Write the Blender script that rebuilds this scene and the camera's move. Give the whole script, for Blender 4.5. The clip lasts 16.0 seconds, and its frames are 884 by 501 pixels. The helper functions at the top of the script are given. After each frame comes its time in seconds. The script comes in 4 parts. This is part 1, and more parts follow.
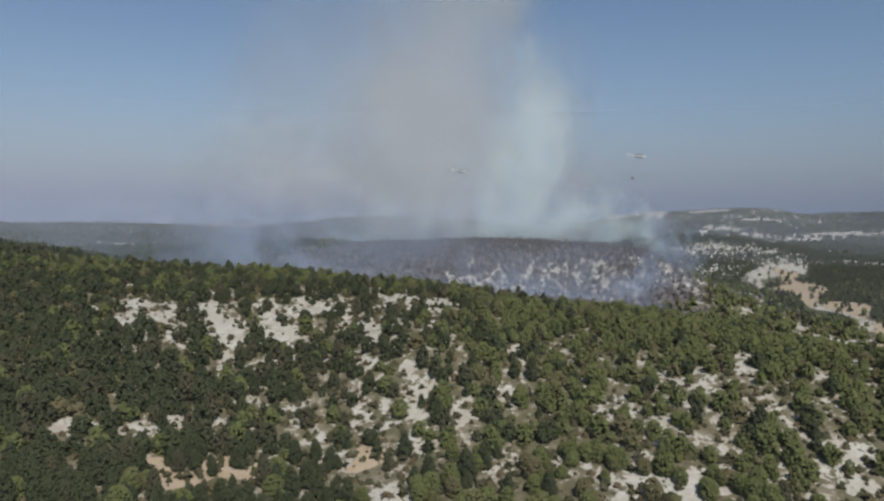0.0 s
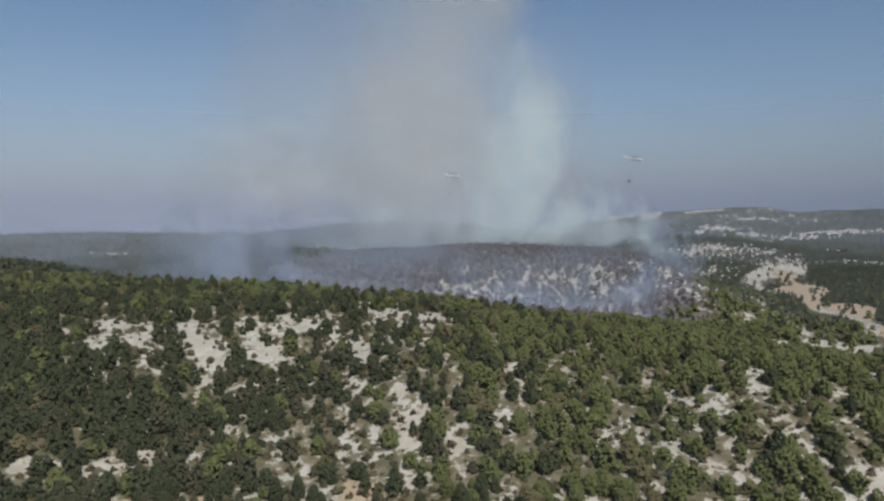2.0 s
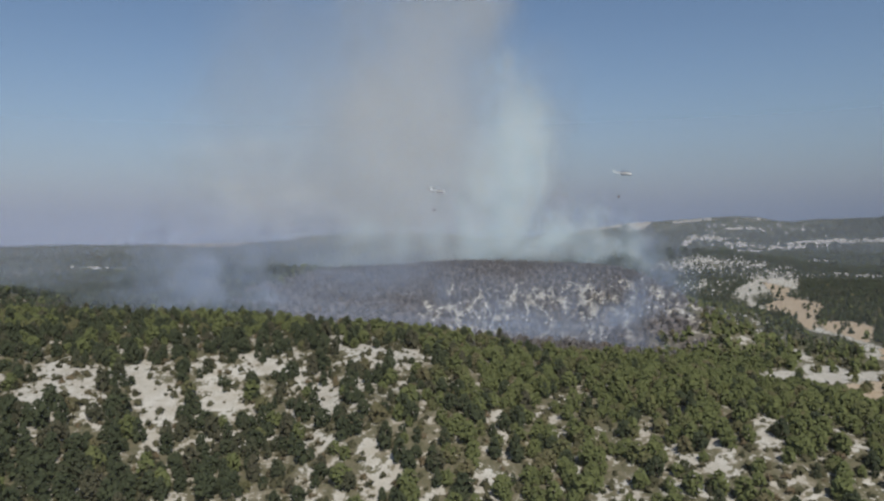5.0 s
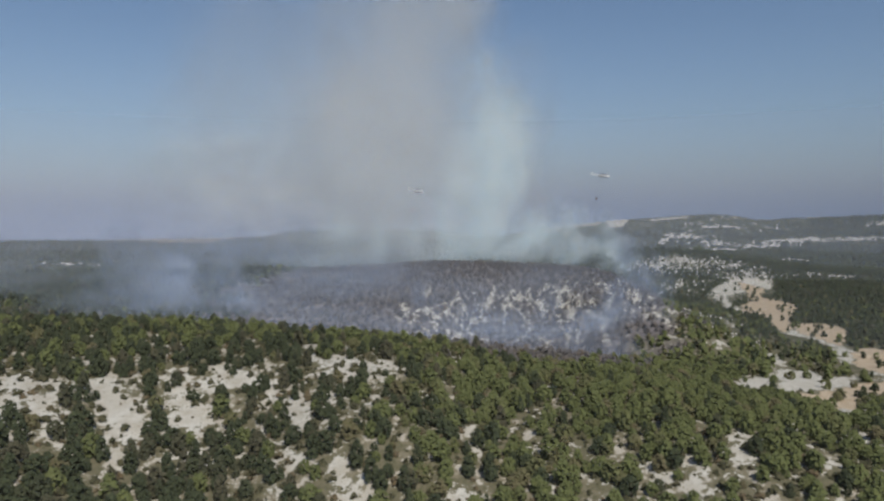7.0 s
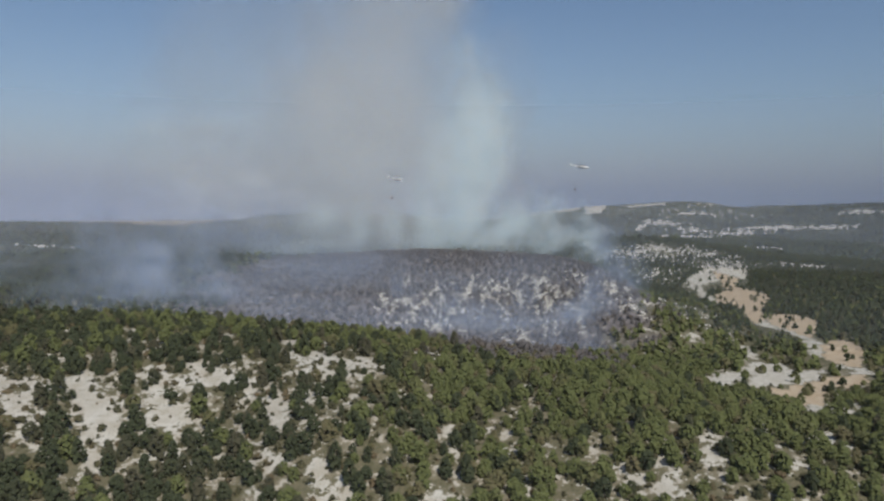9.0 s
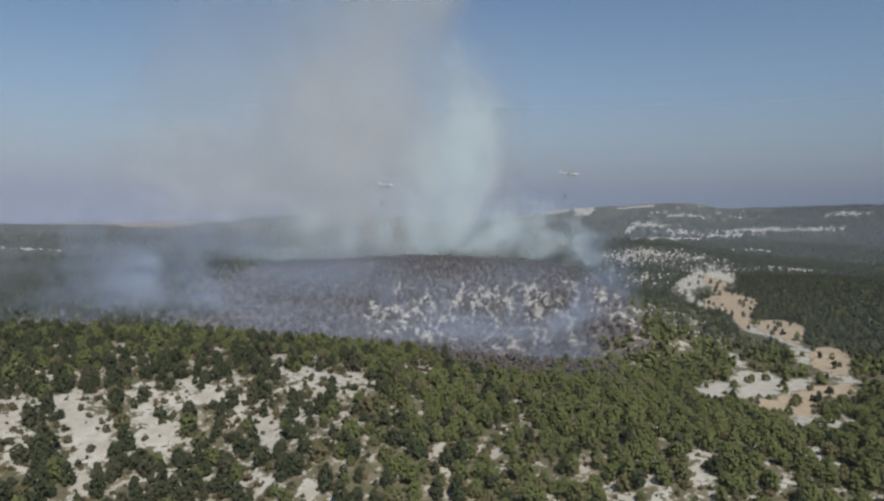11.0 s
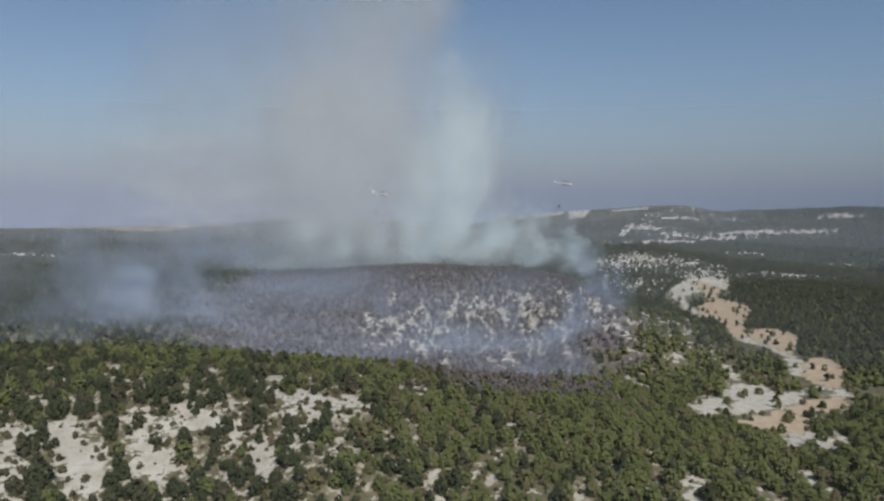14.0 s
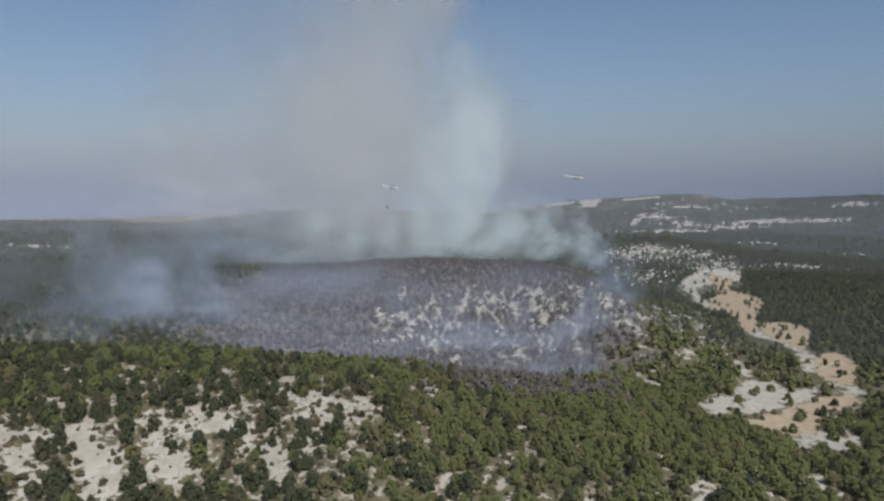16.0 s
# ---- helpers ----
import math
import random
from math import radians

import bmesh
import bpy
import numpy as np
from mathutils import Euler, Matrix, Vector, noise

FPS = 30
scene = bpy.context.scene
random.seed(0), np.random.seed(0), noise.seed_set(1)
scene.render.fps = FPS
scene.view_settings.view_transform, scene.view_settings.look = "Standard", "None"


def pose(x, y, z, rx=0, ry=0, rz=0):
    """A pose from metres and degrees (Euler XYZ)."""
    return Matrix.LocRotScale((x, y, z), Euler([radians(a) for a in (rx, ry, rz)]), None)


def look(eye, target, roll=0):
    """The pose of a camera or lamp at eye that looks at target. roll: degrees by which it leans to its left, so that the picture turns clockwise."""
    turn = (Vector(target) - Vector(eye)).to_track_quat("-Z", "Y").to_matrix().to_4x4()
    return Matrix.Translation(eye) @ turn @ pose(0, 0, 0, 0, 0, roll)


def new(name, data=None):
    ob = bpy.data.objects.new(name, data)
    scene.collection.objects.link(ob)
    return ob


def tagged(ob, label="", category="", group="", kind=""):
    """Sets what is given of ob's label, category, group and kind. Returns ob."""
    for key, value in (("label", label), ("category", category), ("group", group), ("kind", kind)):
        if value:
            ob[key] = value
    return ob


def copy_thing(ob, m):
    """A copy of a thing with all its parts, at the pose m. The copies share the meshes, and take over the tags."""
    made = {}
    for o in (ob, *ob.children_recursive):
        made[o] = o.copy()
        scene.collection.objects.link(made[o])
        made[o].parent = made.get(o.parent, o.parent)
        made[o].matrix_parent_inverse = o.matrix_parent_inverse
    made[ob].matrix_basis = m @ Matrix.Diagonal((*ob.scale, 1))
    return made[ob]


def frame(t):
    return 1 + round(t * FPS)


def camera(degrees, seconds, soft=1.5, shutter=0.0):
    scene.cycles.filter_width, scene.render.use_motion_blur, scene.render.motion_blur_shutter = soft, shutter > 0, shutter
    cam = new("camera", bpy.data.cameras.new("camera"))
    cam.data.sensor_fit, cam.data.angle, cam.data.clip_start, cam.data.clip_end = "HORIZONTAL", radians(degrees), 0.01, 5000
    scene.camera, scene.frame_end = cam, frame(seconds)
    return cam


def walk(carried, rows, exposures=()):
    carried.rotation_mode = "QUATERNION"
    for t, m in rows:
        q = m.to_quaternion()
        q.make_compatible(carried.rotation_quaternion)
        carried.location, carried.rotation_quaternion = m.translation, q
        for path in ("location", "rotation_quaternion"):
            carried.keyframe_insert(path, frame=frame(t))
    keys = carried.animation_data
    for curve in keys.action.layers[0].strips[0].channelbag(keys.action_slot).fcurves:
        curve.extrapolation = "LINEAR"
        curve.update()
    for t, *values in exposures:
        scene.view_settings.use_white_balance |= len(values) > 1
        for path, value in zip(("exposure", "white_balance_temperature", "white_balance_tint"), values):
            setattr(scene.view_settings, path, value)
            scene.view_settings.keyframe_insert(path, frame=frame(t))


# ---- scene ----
cam = camera(64.09, 16.0, soft=2.5)
PATH = [
    (0, look((0.00, 0.00, 110.00), (0.00, 99.71, 102.44), 0.52)),
    (0.5, look((0.18, 3.39, 110.31), (0.26, 103.11, 102.87), 0.25)),
    (1, look((0.58, 7.19, 110.81), (0.82, 106.92, 103.53), 0.02)),
    (1.5, look((1.09, 11.30, 111.62), (1.51, 111.04, 104.44), -0.22)),
    (2, look((1.64, 15.58, 112.49), (2.22, 115.33, 105.45), -0.38)),
    (2.5, look((2.33, 19.95, 113.47), (3.07, 119.71, 106.63), -0.52)),
    (3, look((3.10, 24.51, 114.60), (4.06, 124.28, 107.90), -0.53)),
    (3.5, look((3.84, 29.11, 115.84), (5.11, 128.89, 109.31), -0.55)),
    (4, look((4.69, 33.46, 117.03), (6.20, 133.26, 110.76), -0.52)),
    (6.5, look((7.92, 44.11, 123.64), (12.03, 143.88, 118.31), -0.53)),
    (7, look((8.10, 44.17, 124.95), (13.20, 143.84, 118.57), -0.26)),
    (7.5, look((8.07, 43.93, 126.48), (14.31, 143.34, 117.51), 0.02)),
    (8, look((8.03, 43.59, 127.94), (14.95, 142.96, 119.06), 0.17)),
    (8.5, look((8.03, 43.44, 129.47), (15.55, 142.77, 120.70), 0.30)),
    (9, look((7.95, 43.55, 130.97), (16.02, 142.84, 122.24), 0.34)),
    (11.5, look((7.70, 43.73, 138.12), (17.50, 142.88, 129.58), 0.34)),
    (12, look((7.72, 43.71, 139.58), (17.90, 142.83, 131.09), 0.36)),
    (12.5, look((7.75, 43.69, 140.94), (18.28, 142.77, 132.49), 0.33)),
    (13, look((7.76, 43.60, 142.32), (18.37, 142.67, 133.91), 0.24)),
    (13.5, look((7.85, 43.57, 143.77), (18.25, 142.67, 135.35), 0.23)),
    (14, look((7.77, 43.54, 145.24), (17.99, 142.66, 136.85), 0.21)),
    (14.5, look((7.66, 43.44, 146.65), (17.59, 142.60, 138.29), 0.14)),
    (15, look((7.63, 43.38, 148.15), (17.19, 142.57, 139.78), 0.07)),
    (15.5, look((7.67, 43.31, 149.59), (16.78, 142.47, 140.47), 0.05)),
    (16, look((7.74, 43.16, 150.95), (16.43, 142.28, 140.97), -0.04)),
]
walk(cam, PATH)

# ---- light ----
SUN_ELEVATION, SUN_TURN = radians(52), radians(160)
world = bpy.data.worlds.new("sky")
scene.world = world
world.use_nodes = True
wn = world.node_tree.nodes
sky = wn.new("ShaderNodeTexSky")
sky.sky_type, sky.sun_disc = "NISHITA", False
sky.sun_elevation, sky.sun_rotation = SUN_ELEVATION, SUN_TURN
sky.altitude, sky.air_density, sky.dust_density, sky.ozone_density = 400, 1.0, 1.0, 3.2
wn["Background"].inputs["Strength"].default_value = 0.083
world.node_tree.links.new(sky.outputs[0], wn["Background"].inputs["Color"])
sun_data = bpy.data.lights.new("sun", "SUN")
sun_data.energy, sun_data.angle, sun_data.color = 3.1, radians(1.5), (1.0, 0.95, 0.87)
sun = new("sun", sun_data)
to_sun = Vector((math.sin(SUN_TURN) * math.cos(SUN_ELEVATION), math.cos(SUN_TURN) * math.cos(SUN_ELEVATION), math.sin(SUN_ELEVATION)))
sun.matrix_world = look(to_sun * 900, (0, 0, 0))
scene.view_settings.exposure = 0.0
scene.cycles.transparent_max_bounces = 160

rng = np.random.default_rng(7)


# ---- materials ----
def material(name):
    m = bpy.data.materials.new(name)
    m.use_nodes = True
    n, l = m.node_tree.nodes, m.node_tree.links
    return m, n, l, n["Principled BSDF"]


def noise_node(n, l, scale, detail=4, coords="Object", rough=0.55):
    tc = n.new("ShaderNodeTexCoord")
    t = n.new("ShaderNodeTexNoise")
    t.inputs["Scale"].default_value, t.inputs["Detail"].default_value, t.inputs["Roughness"].default_value = scale, detail, rough
    l.new(tc.outputs[coords], t.inputs["Vector"])
    return t.outputs["Fac"]


def mix(n, l, fac, a, b, kind="MIX"):
    m = n.new("ShaderNodeMix")
    m.data_type, m.blend_type = "RGBA", kind
    for socket, v in ((0, fac), (6, a), (7, b)):
        if hasattr(v, "links"):
            l.new(v, m.inputs[socket])
        elif isinstance(v, tuple):
            m.inputs[socket].default_value = (*v, 1)
        else:
            m.inputs[socket].default_value = v
    return m.outputs[2]


def maths(n, l, op, a, b=0.0, clamp=False):
    m = n.new("ShaderNodeMath")
    m.operation, m.use_clamp = op, clamp
    for socket, v in ((0, a), (1, b)):
        if hasattr(v, "links"):
            l.new(v, m.inputs[socket])
        else:
            m.inputs[socket].default_value = v
    return m.outputs[0]


def ramp(n, l, fac, low, high):
    r = n.new("ShaderNodeMapRange")
    r.interpolation_type = "SMOOTHSTEP"
    l.new(fac, r.inputs["Value"])
    r.inputs["From Min"].default_value, r.inputs["From Max"].default_value = low, high
    return r.outputs[0]


def attribute(n, name):
    a = n.new("ShaderNodeAttribute")
    a.attribute_name = name
    return a.outputs["Fac"]


def ground_material():
    m, n, l, b = material("chalk_and_litter")
    fine, mid, broad = noise_node(n, l, 0.9, 5), noise_node(n, l, 0.16, 4), noise_node(n, l, 0.022, 3)
    speck = noise_node(n, l, 0.045, 4, rough=0.7)
    chalk = mix(n, l, ramp(n, l, mid, 0.35, 0.7), (0.56, 0.54, 0.478), (0.43, 0.395, 0.325))
    chalk = mix(n, l, ramp(n, l, fine, 0.58, 0.72), chalk, (0.30, 0.27, 0.21))
    litter = mix(n, l, ramp(n, l, fine, 0.35, 0.7), (0.165, 0.148, 0.094), (0.112, 0.108, 0.062))
    litter = mix(n, l, ramp(n, l, mid, 0.45, 0.6), litter, (0.22, 0.195, 0.135))
    canopy = mix(n, l, ramp(n, l, speck, 0.3, 0.7), (0.040, 0.048, 0.026), (0.070, 0.074, 0.042))
    canopy = mix(n, l, ramp(n, l, noise_node(n, l, 0.008, 5, rough=0.7), 0.46, 0.62), canopy, (0.120, 0.118, 0.074))
    soil = mix(n, l, ramp(n, l, mid, 0.3, 0.75), (0.50, 0.41, 0.30), (0.42, 0.325, 0.215))
    ash = mix(n, l, ramp(n, l, mid, 0.3, 0.7), (0.140, 0.126, 0.124), (0.200, 0.180, 0.172))
    base = mix(n, l, attribute(n, "wood"), litter, canopy)
    base = mix(n, l, attribute(n, "burn"), base, ash)
    edge = maths(n, l, "ADD", attribute(n, "bare"), maths(n, l, "MULTIPLY", maths(n, l, "SUBTRACT", mid, 0.5), 2.2))
    ragged = noise_node(n, l, 0.38, 5, rough=0.7)
    edge = maths(n, l, "ADD", edge, maths(n, l, "MULTIPLY", maths(n, l, "SUBTRACT", ragged, 0.5), 3.0))
    edge = maths(n, l, "ADD", edge, maths(n, l, "MULTIPLY", maths(n, l, "SUBTRACT", fine, 0.5), 1.2))
    soilf = maths(n, l, "ADD", attribute(n, "soil"), maths(n, l, "MULTIPLY", maths(n, l, "SUBTRACT", mid, 0.5), 0.5))
    base = mix(n, l, ramp(n, l, soilf, 0.4, 0.6), base, soil)
    base = mix(n, l, ramp(n, l, edge, 0.5, 0.64), base, chalk)
    field = mix(n, l, ramp(n, l, broad, 0.35, 0.65), (0.34, 0.27, 0.20), (0.22, 0.19, 0.14))
    base = mix(n, l, attribute(n, "field"), base, field)
    l.new(base, b.inputs["Base Color"])
    b.inputs["Roughness"].default_value = 0.95
    b.inputs["Specular IOR Level"].default_value = 0.1
    bump = n.new("ShaderNodeBump")
    bump.inputs["Strength"].default_value, bump.inputs["Distance"].default_value = 0.6, 0.8
    l.new(fine, bump.inputs["Height"])
    l.new(bump.outputs[0], b.inputs["Normal"])
    return m


def leaf_material(name, dark, light, dry):
    """Needles: a shade for each tuft, a tint for each tree."""
    m, n, l, b = material(name)
    g, o = n.new("ShaderNodeNewGeometry"), n.new("ShaderNodeObjectInfo")
    tint = maths(n, l, "FRACT", maths(n, l, "ADD", attribute(n, "tint"), o.outputs["Random"]))
    c = mix(n, l, g.outputs["Random Per Island"], dark, light)
    c = mix(n, l, ramp(n, l, tint, 0.7, 1.0), c, dry)
    c = mix(n, l, ramp(n, l, noise_node(n, l, 2.6, 3), 0.42, 0.68), c, dark)
    l.new(c, b.inputs["Base Color"])
    away, turn = n.new("ShaderNodeAttribute"), n.new("ShaderNodeVectorTransform")
    away.attribute_name = "away"
    turn.vector_type, turn.convert_from, turn.convert_to = "NORMAL", "OBJECT", "WORLD"
    l.new(away.outputs["Vector"], turn.inputs[0])
    blend, unit = n.new("ShaderNodeMix"), n.new("ShaderNodeVectorMath")
    blend.data_type, unit.operation = "VECTOR", "NORMALIZE"
    blend.inputs[0].default_value = 0.62
    l.new(g.outputs["Normal"], blend.inputs[4])
    l.new(turn.outputs[0], blend.inputs[5])
    l.new(blend.outputs[1], unit.inputs[0])
    l.new(unit.outputs[0], b.inputs["Normal"])
    b.inputs["Roughness"].default_value = 0.9
    b.inputs["Specular IOR Level"].default_value = 0.05
    return m


def bark_material(name, a, c):
    m, n, l, b = material(name)
    l.new(mix(n, l, ramp(n, l, noise_node(n, l, 6, 4), 0.3, 0.7), a, c), b.inputs["Base Color"])
    b.inputs["Roughness"].default_value = 0.95
    return m


def smoke_material(name, low, high, thin, thick, scale=0.9, detail=1.0, curl=0.2):
    """Thin scattering veil: as dense as the lobe is deep, broken up by billows."""
    m, n, l, b = material(name)
    n.remove(b)
    tc, info = n.new("ShaderNodeTexCoord"), n.new("ShaderNodeObjectInfo")
    sep = n.new("ShaderNodeSeparateXYZ")
    l.new(tc.outputs["Object"], sep.inputs[0])
    r2 = maths(n, l, "ADD", maths(n, l, "POWER", sep.outputs[0], 2.0), maths(n, l, "POWER", maths(n, l, "ABSOLUTE", sep.outputs[2]), 2.0))
    depth = ramp(n, l, maths(n, l, "SUBTRACT", 1.0, r2), 0.26, 1.0)
    shift = n.new("ShaderNodeVectorMath")
    shift.operation = "ADD"
    l.new(tc.outputs["Object"], shift.inputs[0])
    l.new(info.outputs["Location"], shift.inputs[1])
    billow = n.new("ShaderNodeTexNoise")
    billow.inputs["Scale"].default_value, billow.inputs["Detail"].default_value, billow.inputs["Distortion"].default_value = scale, detail, curl
    l.new(shift.outputs[0], billow.inputs["Vector"])
    dens = maths(n, l, "MULTIPLY", depth, ramp(n, l, billow.outputs["Fac"], low, high))
    dens = maths(n, l, "MULTIPLY", dens, info.outputs["Alpha"], True)
    col = mix(n, l, ramp(n, l, billow.outputs["Fac"], 0.35, 0.65), thin, thick)
    d, tr = n.new("ShaderNodeAddShader"), n.new("ShaderNodeBsdfTransparent")
    for k, (kind, way) in enumerate((("ShaderNodeBsdfDiffuse", 1), ("ShaderNodeBsdfTranslucent", -1))):
        lit, side = n.new(kind), n.new("ShaderNodeCombineXYZ")
        for axis, v in zip("XYZ", to_sun):
            side.inputs[axis].default_value = v * way
        l.new(side.outputs[0], lit.inputs["Normal"])
        l.new(col, lit.inputs["Color"])
        l.new(lit.outputs[0], d.inputs[k])
    out = n.new("ShaderNodeMixShader")
    l.new(dens, out.inputs[0])
    l.new(tr.outputs[0], out.inputs[1])
    l.new(d.outputs[0], out.inputs[2])
    l.new(out.outputs[0], n["Material Output"].inputs["Surface"])
    return m


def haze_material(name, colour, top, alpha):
    """Air haze painted on a sheet: densest at the ground, gone at its top."""
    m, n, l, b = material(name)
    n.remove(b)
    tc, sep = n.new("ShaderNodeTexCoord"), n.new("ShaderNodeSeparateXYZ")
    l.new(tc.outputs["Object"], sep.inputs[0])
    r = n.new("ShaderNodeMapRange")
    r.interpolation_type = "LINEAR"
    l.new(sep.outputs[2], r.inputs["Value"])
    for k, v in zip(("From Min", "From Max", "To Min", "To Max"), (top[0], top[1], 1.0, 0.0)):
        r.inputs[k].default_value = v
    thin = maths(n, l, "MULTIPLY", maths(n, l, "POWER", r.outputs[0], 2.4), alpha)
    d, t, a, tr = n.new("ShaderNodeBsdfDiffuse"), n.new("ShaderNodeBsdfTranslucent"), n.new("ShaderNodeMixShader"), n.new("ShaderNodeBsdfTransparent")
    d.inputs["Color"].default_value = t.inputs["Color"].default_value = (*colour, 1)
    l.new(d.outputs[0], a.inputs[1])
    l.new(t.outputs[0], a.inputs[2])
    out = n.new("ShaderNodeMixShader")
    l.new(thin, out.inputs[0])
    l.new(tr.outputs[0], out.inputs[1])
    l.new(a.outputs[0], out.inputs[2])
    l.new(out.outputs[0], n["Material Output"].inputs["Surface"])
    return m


GROUND = ground_material()
CHALK = bark_material("chalk", (0.62, 0.59, 0.54), (0.46, 0.43, 0.38))
# the pines' own dark green, laid also where slopes lie in shade
PINE_AND_SHADE = leaf_material("pine_and_shade_needles", (0.043, 0.052, 0.030), (0.075, 0.087, 0.045), (0.094, 0.085, 0.055))
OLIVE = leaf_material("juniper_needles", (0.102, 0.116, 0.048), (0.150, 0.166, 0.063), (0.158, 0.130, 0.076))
SCRUB = leaf_material("dry_scrub", (0.060, 0.060, 0.034), (0.125, 0.115, 0.065), (0.170, 0.125, 0.075))
CHARRED = leaf_material("scorched_needles", (0.112, 0.104, 0.102), (0.152, 0.138, 0.132), (0.165, 0.130, 0.100))
BARK = bark_material("pine_bark", (0.10, 0.075, 0.055), (0.05, 0.038, 0.03))

# ---- the lie of the land: rounded hills as x, y, reach in x, reach in y, height ----
HILLS = [
    (-300, 323, 147, 172, 64.5),
    (-116, 360, 124, 128, 36.9),
    (3, 322, 99, 56, 26.3),
    (80, 266, 58, 78, 21.2),
    (159, 259, 90, 96, 29.5),
    (-113, 244, 63, 60, 16.5),
    (-4, 255, 45, 46, 21.5),
    (62, 404, 136, 70, 30.0),
    (100, 829, 184, 179, 44.6),
    (198, 634, 56, 172, 32.6),
    (-12, 621, 89, 108, 14.6),
    (-361, 553, 132, 97, 42.9),
    (414, 225, 183, 222, 46.2),
    (828, 593, 215, 247, 54.6),
    (-125, 119, 145, 96, 29.9),
    (38, 191, 85, 69, 11.0),
    (644, 1146, 201, 151, -4.4),
    (-164, 603, 63, 159, 6.6),
    (379, 966, 129, 196, -21.3),
    (-216, 788, 225, 198, 42.4),
]
FAR_HILLS = [
    (-165, 485, 105, 34, -17.0),
    (255, 405, 45, 42, -3.0),
    (225, 345, 38, 38, -3.0),
    (225, 470, 40, 40, -3.0),
    (-66, 400, 70, 35, 5.0),
    (-168, 396, 45, 34, 1.5),
    (40, 392, 60, 30, 2.0),
    (115, 362, 35, 35, 3.0),
    (-35, 310, 40, 30, 2.0),
    (545, 1420, 190, 200, 34.0),
    (1150, 2300, 500, 450, 30.0),
]
# crests of the distance: bearing in degrees, height of the crest
WEST_RIM = [(-40, -16), (-27, -20), (-23.5, -23), (-20, -33), (-18, -43), (-15.7, -52), (-14.9, -46), (-12.9, -33), (-10.8, -22), (-9, -2), (-4, 10), (2, 0), (7, -60)]
EAST_RIM = [(8, -75), (11.5, -33), (13, -10), (14.5, 9), (16.5, 26), (19, 43), (21.3, 56), (23.3, 65), (25.1, 62), (26, 48), (27, 29), (27.7, 32), (29, 45), (32, 55), (36, 65), (45, 80)]


def smooth(a, b, v):
    t = np.clip((v - a) / (b - a), 0, 1)
    return t * t * (3 - 2 * t)


def height(x, y):
    x, y = np.asarray(x, float), np.asarray(y, float)
    z = np.full(np.broadcast(x, y).shape, 8.0)
    for cx, cy, rx, ry, h in HILLS + FAR_HILLS:
        z = z + h * np.exp(-(((x - cx) / rx) ** 2) - ((y - cy) / ry) ** 2)
    far, bearing = np.hypot(x, y), np.degrees(np.arctan2(x, y))
    z = z - 88 * smooth(1250, 2600, far)
    for rim, reach, deep in ((WEST_RIM, 3300, 520), (EAST_RIM, 4450, 950)):
        crest = np.interp(bearing, [k[0] for k in rim], [k[1] for k in rim])
        ends = smooth(rim[0][0] - 4, rim[0][0], bearing) * smooth(rim[-1][0] + 4, rim[-1][0], bearing)
        z = z + np.maximum(crest + 80, 0) * ends * np.exp(-(((far - reach) / deep) ** 2)) * (far > 700)
    roll = np.sin(x * 0.071 + 1.3 * np.sin(y * 0.043)) * np.sin(y * 0.063 + 0.8 * np.sin(x * 0.037 + 2))
    far = smooth(700, 2200, np.hypot(x, y))
    z = z + roll * 0.7 + far * 3 * np.sin(x * 0.013 + np.sin(y * 0.009)) * np.sin(y * 0.011 + 1.7)
    return z


# bare ground as strokes: from x, y to x, y, half width
CHALK_SLOPE_LEFT = [
    (-150, 284, -138, 279, 1.5), (-128, 270, -121, 260, 1.4), (-129, 299, -114, 260, 3.5), (-109, 259, -113, 255, 2.0), (-112, 289, -102, 294, 2.8),
    (-110, 277, -98, 256, 3.0), (-101, 290, -85, 277, 3.1), (-87, 283, -80, 263, 3.7), (-80, 257, -76, 245, 1.3), (-79, 274, -79, 274, 2.6),
    (-71, 304, -58, 298, 2.0), (-67, 294, -59, 272, 2.4), (-70, 278, -70, 278, 1.9), (-59, 310, -50, 308, 1.5), (-41, 300, -30, 284, 2.6),
    (-30, 281, -27, 268, 2.0), (-23, 286, -18, 280, 1.8), (-19, 331, -14, 293, 2.3),
]
CHALK_GULLIES = [
    (0, 319, 0, 319, 2.1), (-27, 257, -24, 246, 1.0), (-64, 257, -64, 257, 2.0), (-69, 252, -69, 252, 1.1), (-10, 241, -11, 235, 2.0),
    (-8, 232, -8, 226, 1.7), (-7, 219, -6, 203, 1.4), (-10, 218, -10, 218, 1.6), (-61, 226, -61, 226, 2.5), (-47, 225, -46, 219, 2.5),
    (-26, 232, -24, 220, 1.3), (-37, 209, -36, 205, 1.4), (-48, 201, -47, 195, 1.6), (-104, 195, -99, 190, 2.9), (-92, 195, -85, 201, 1.6),
    (-78, 205, -78, 205, 2.4), (-70, 204, -66, 205, 1.1), (-18, 223, -17, 221, 0.9),
]
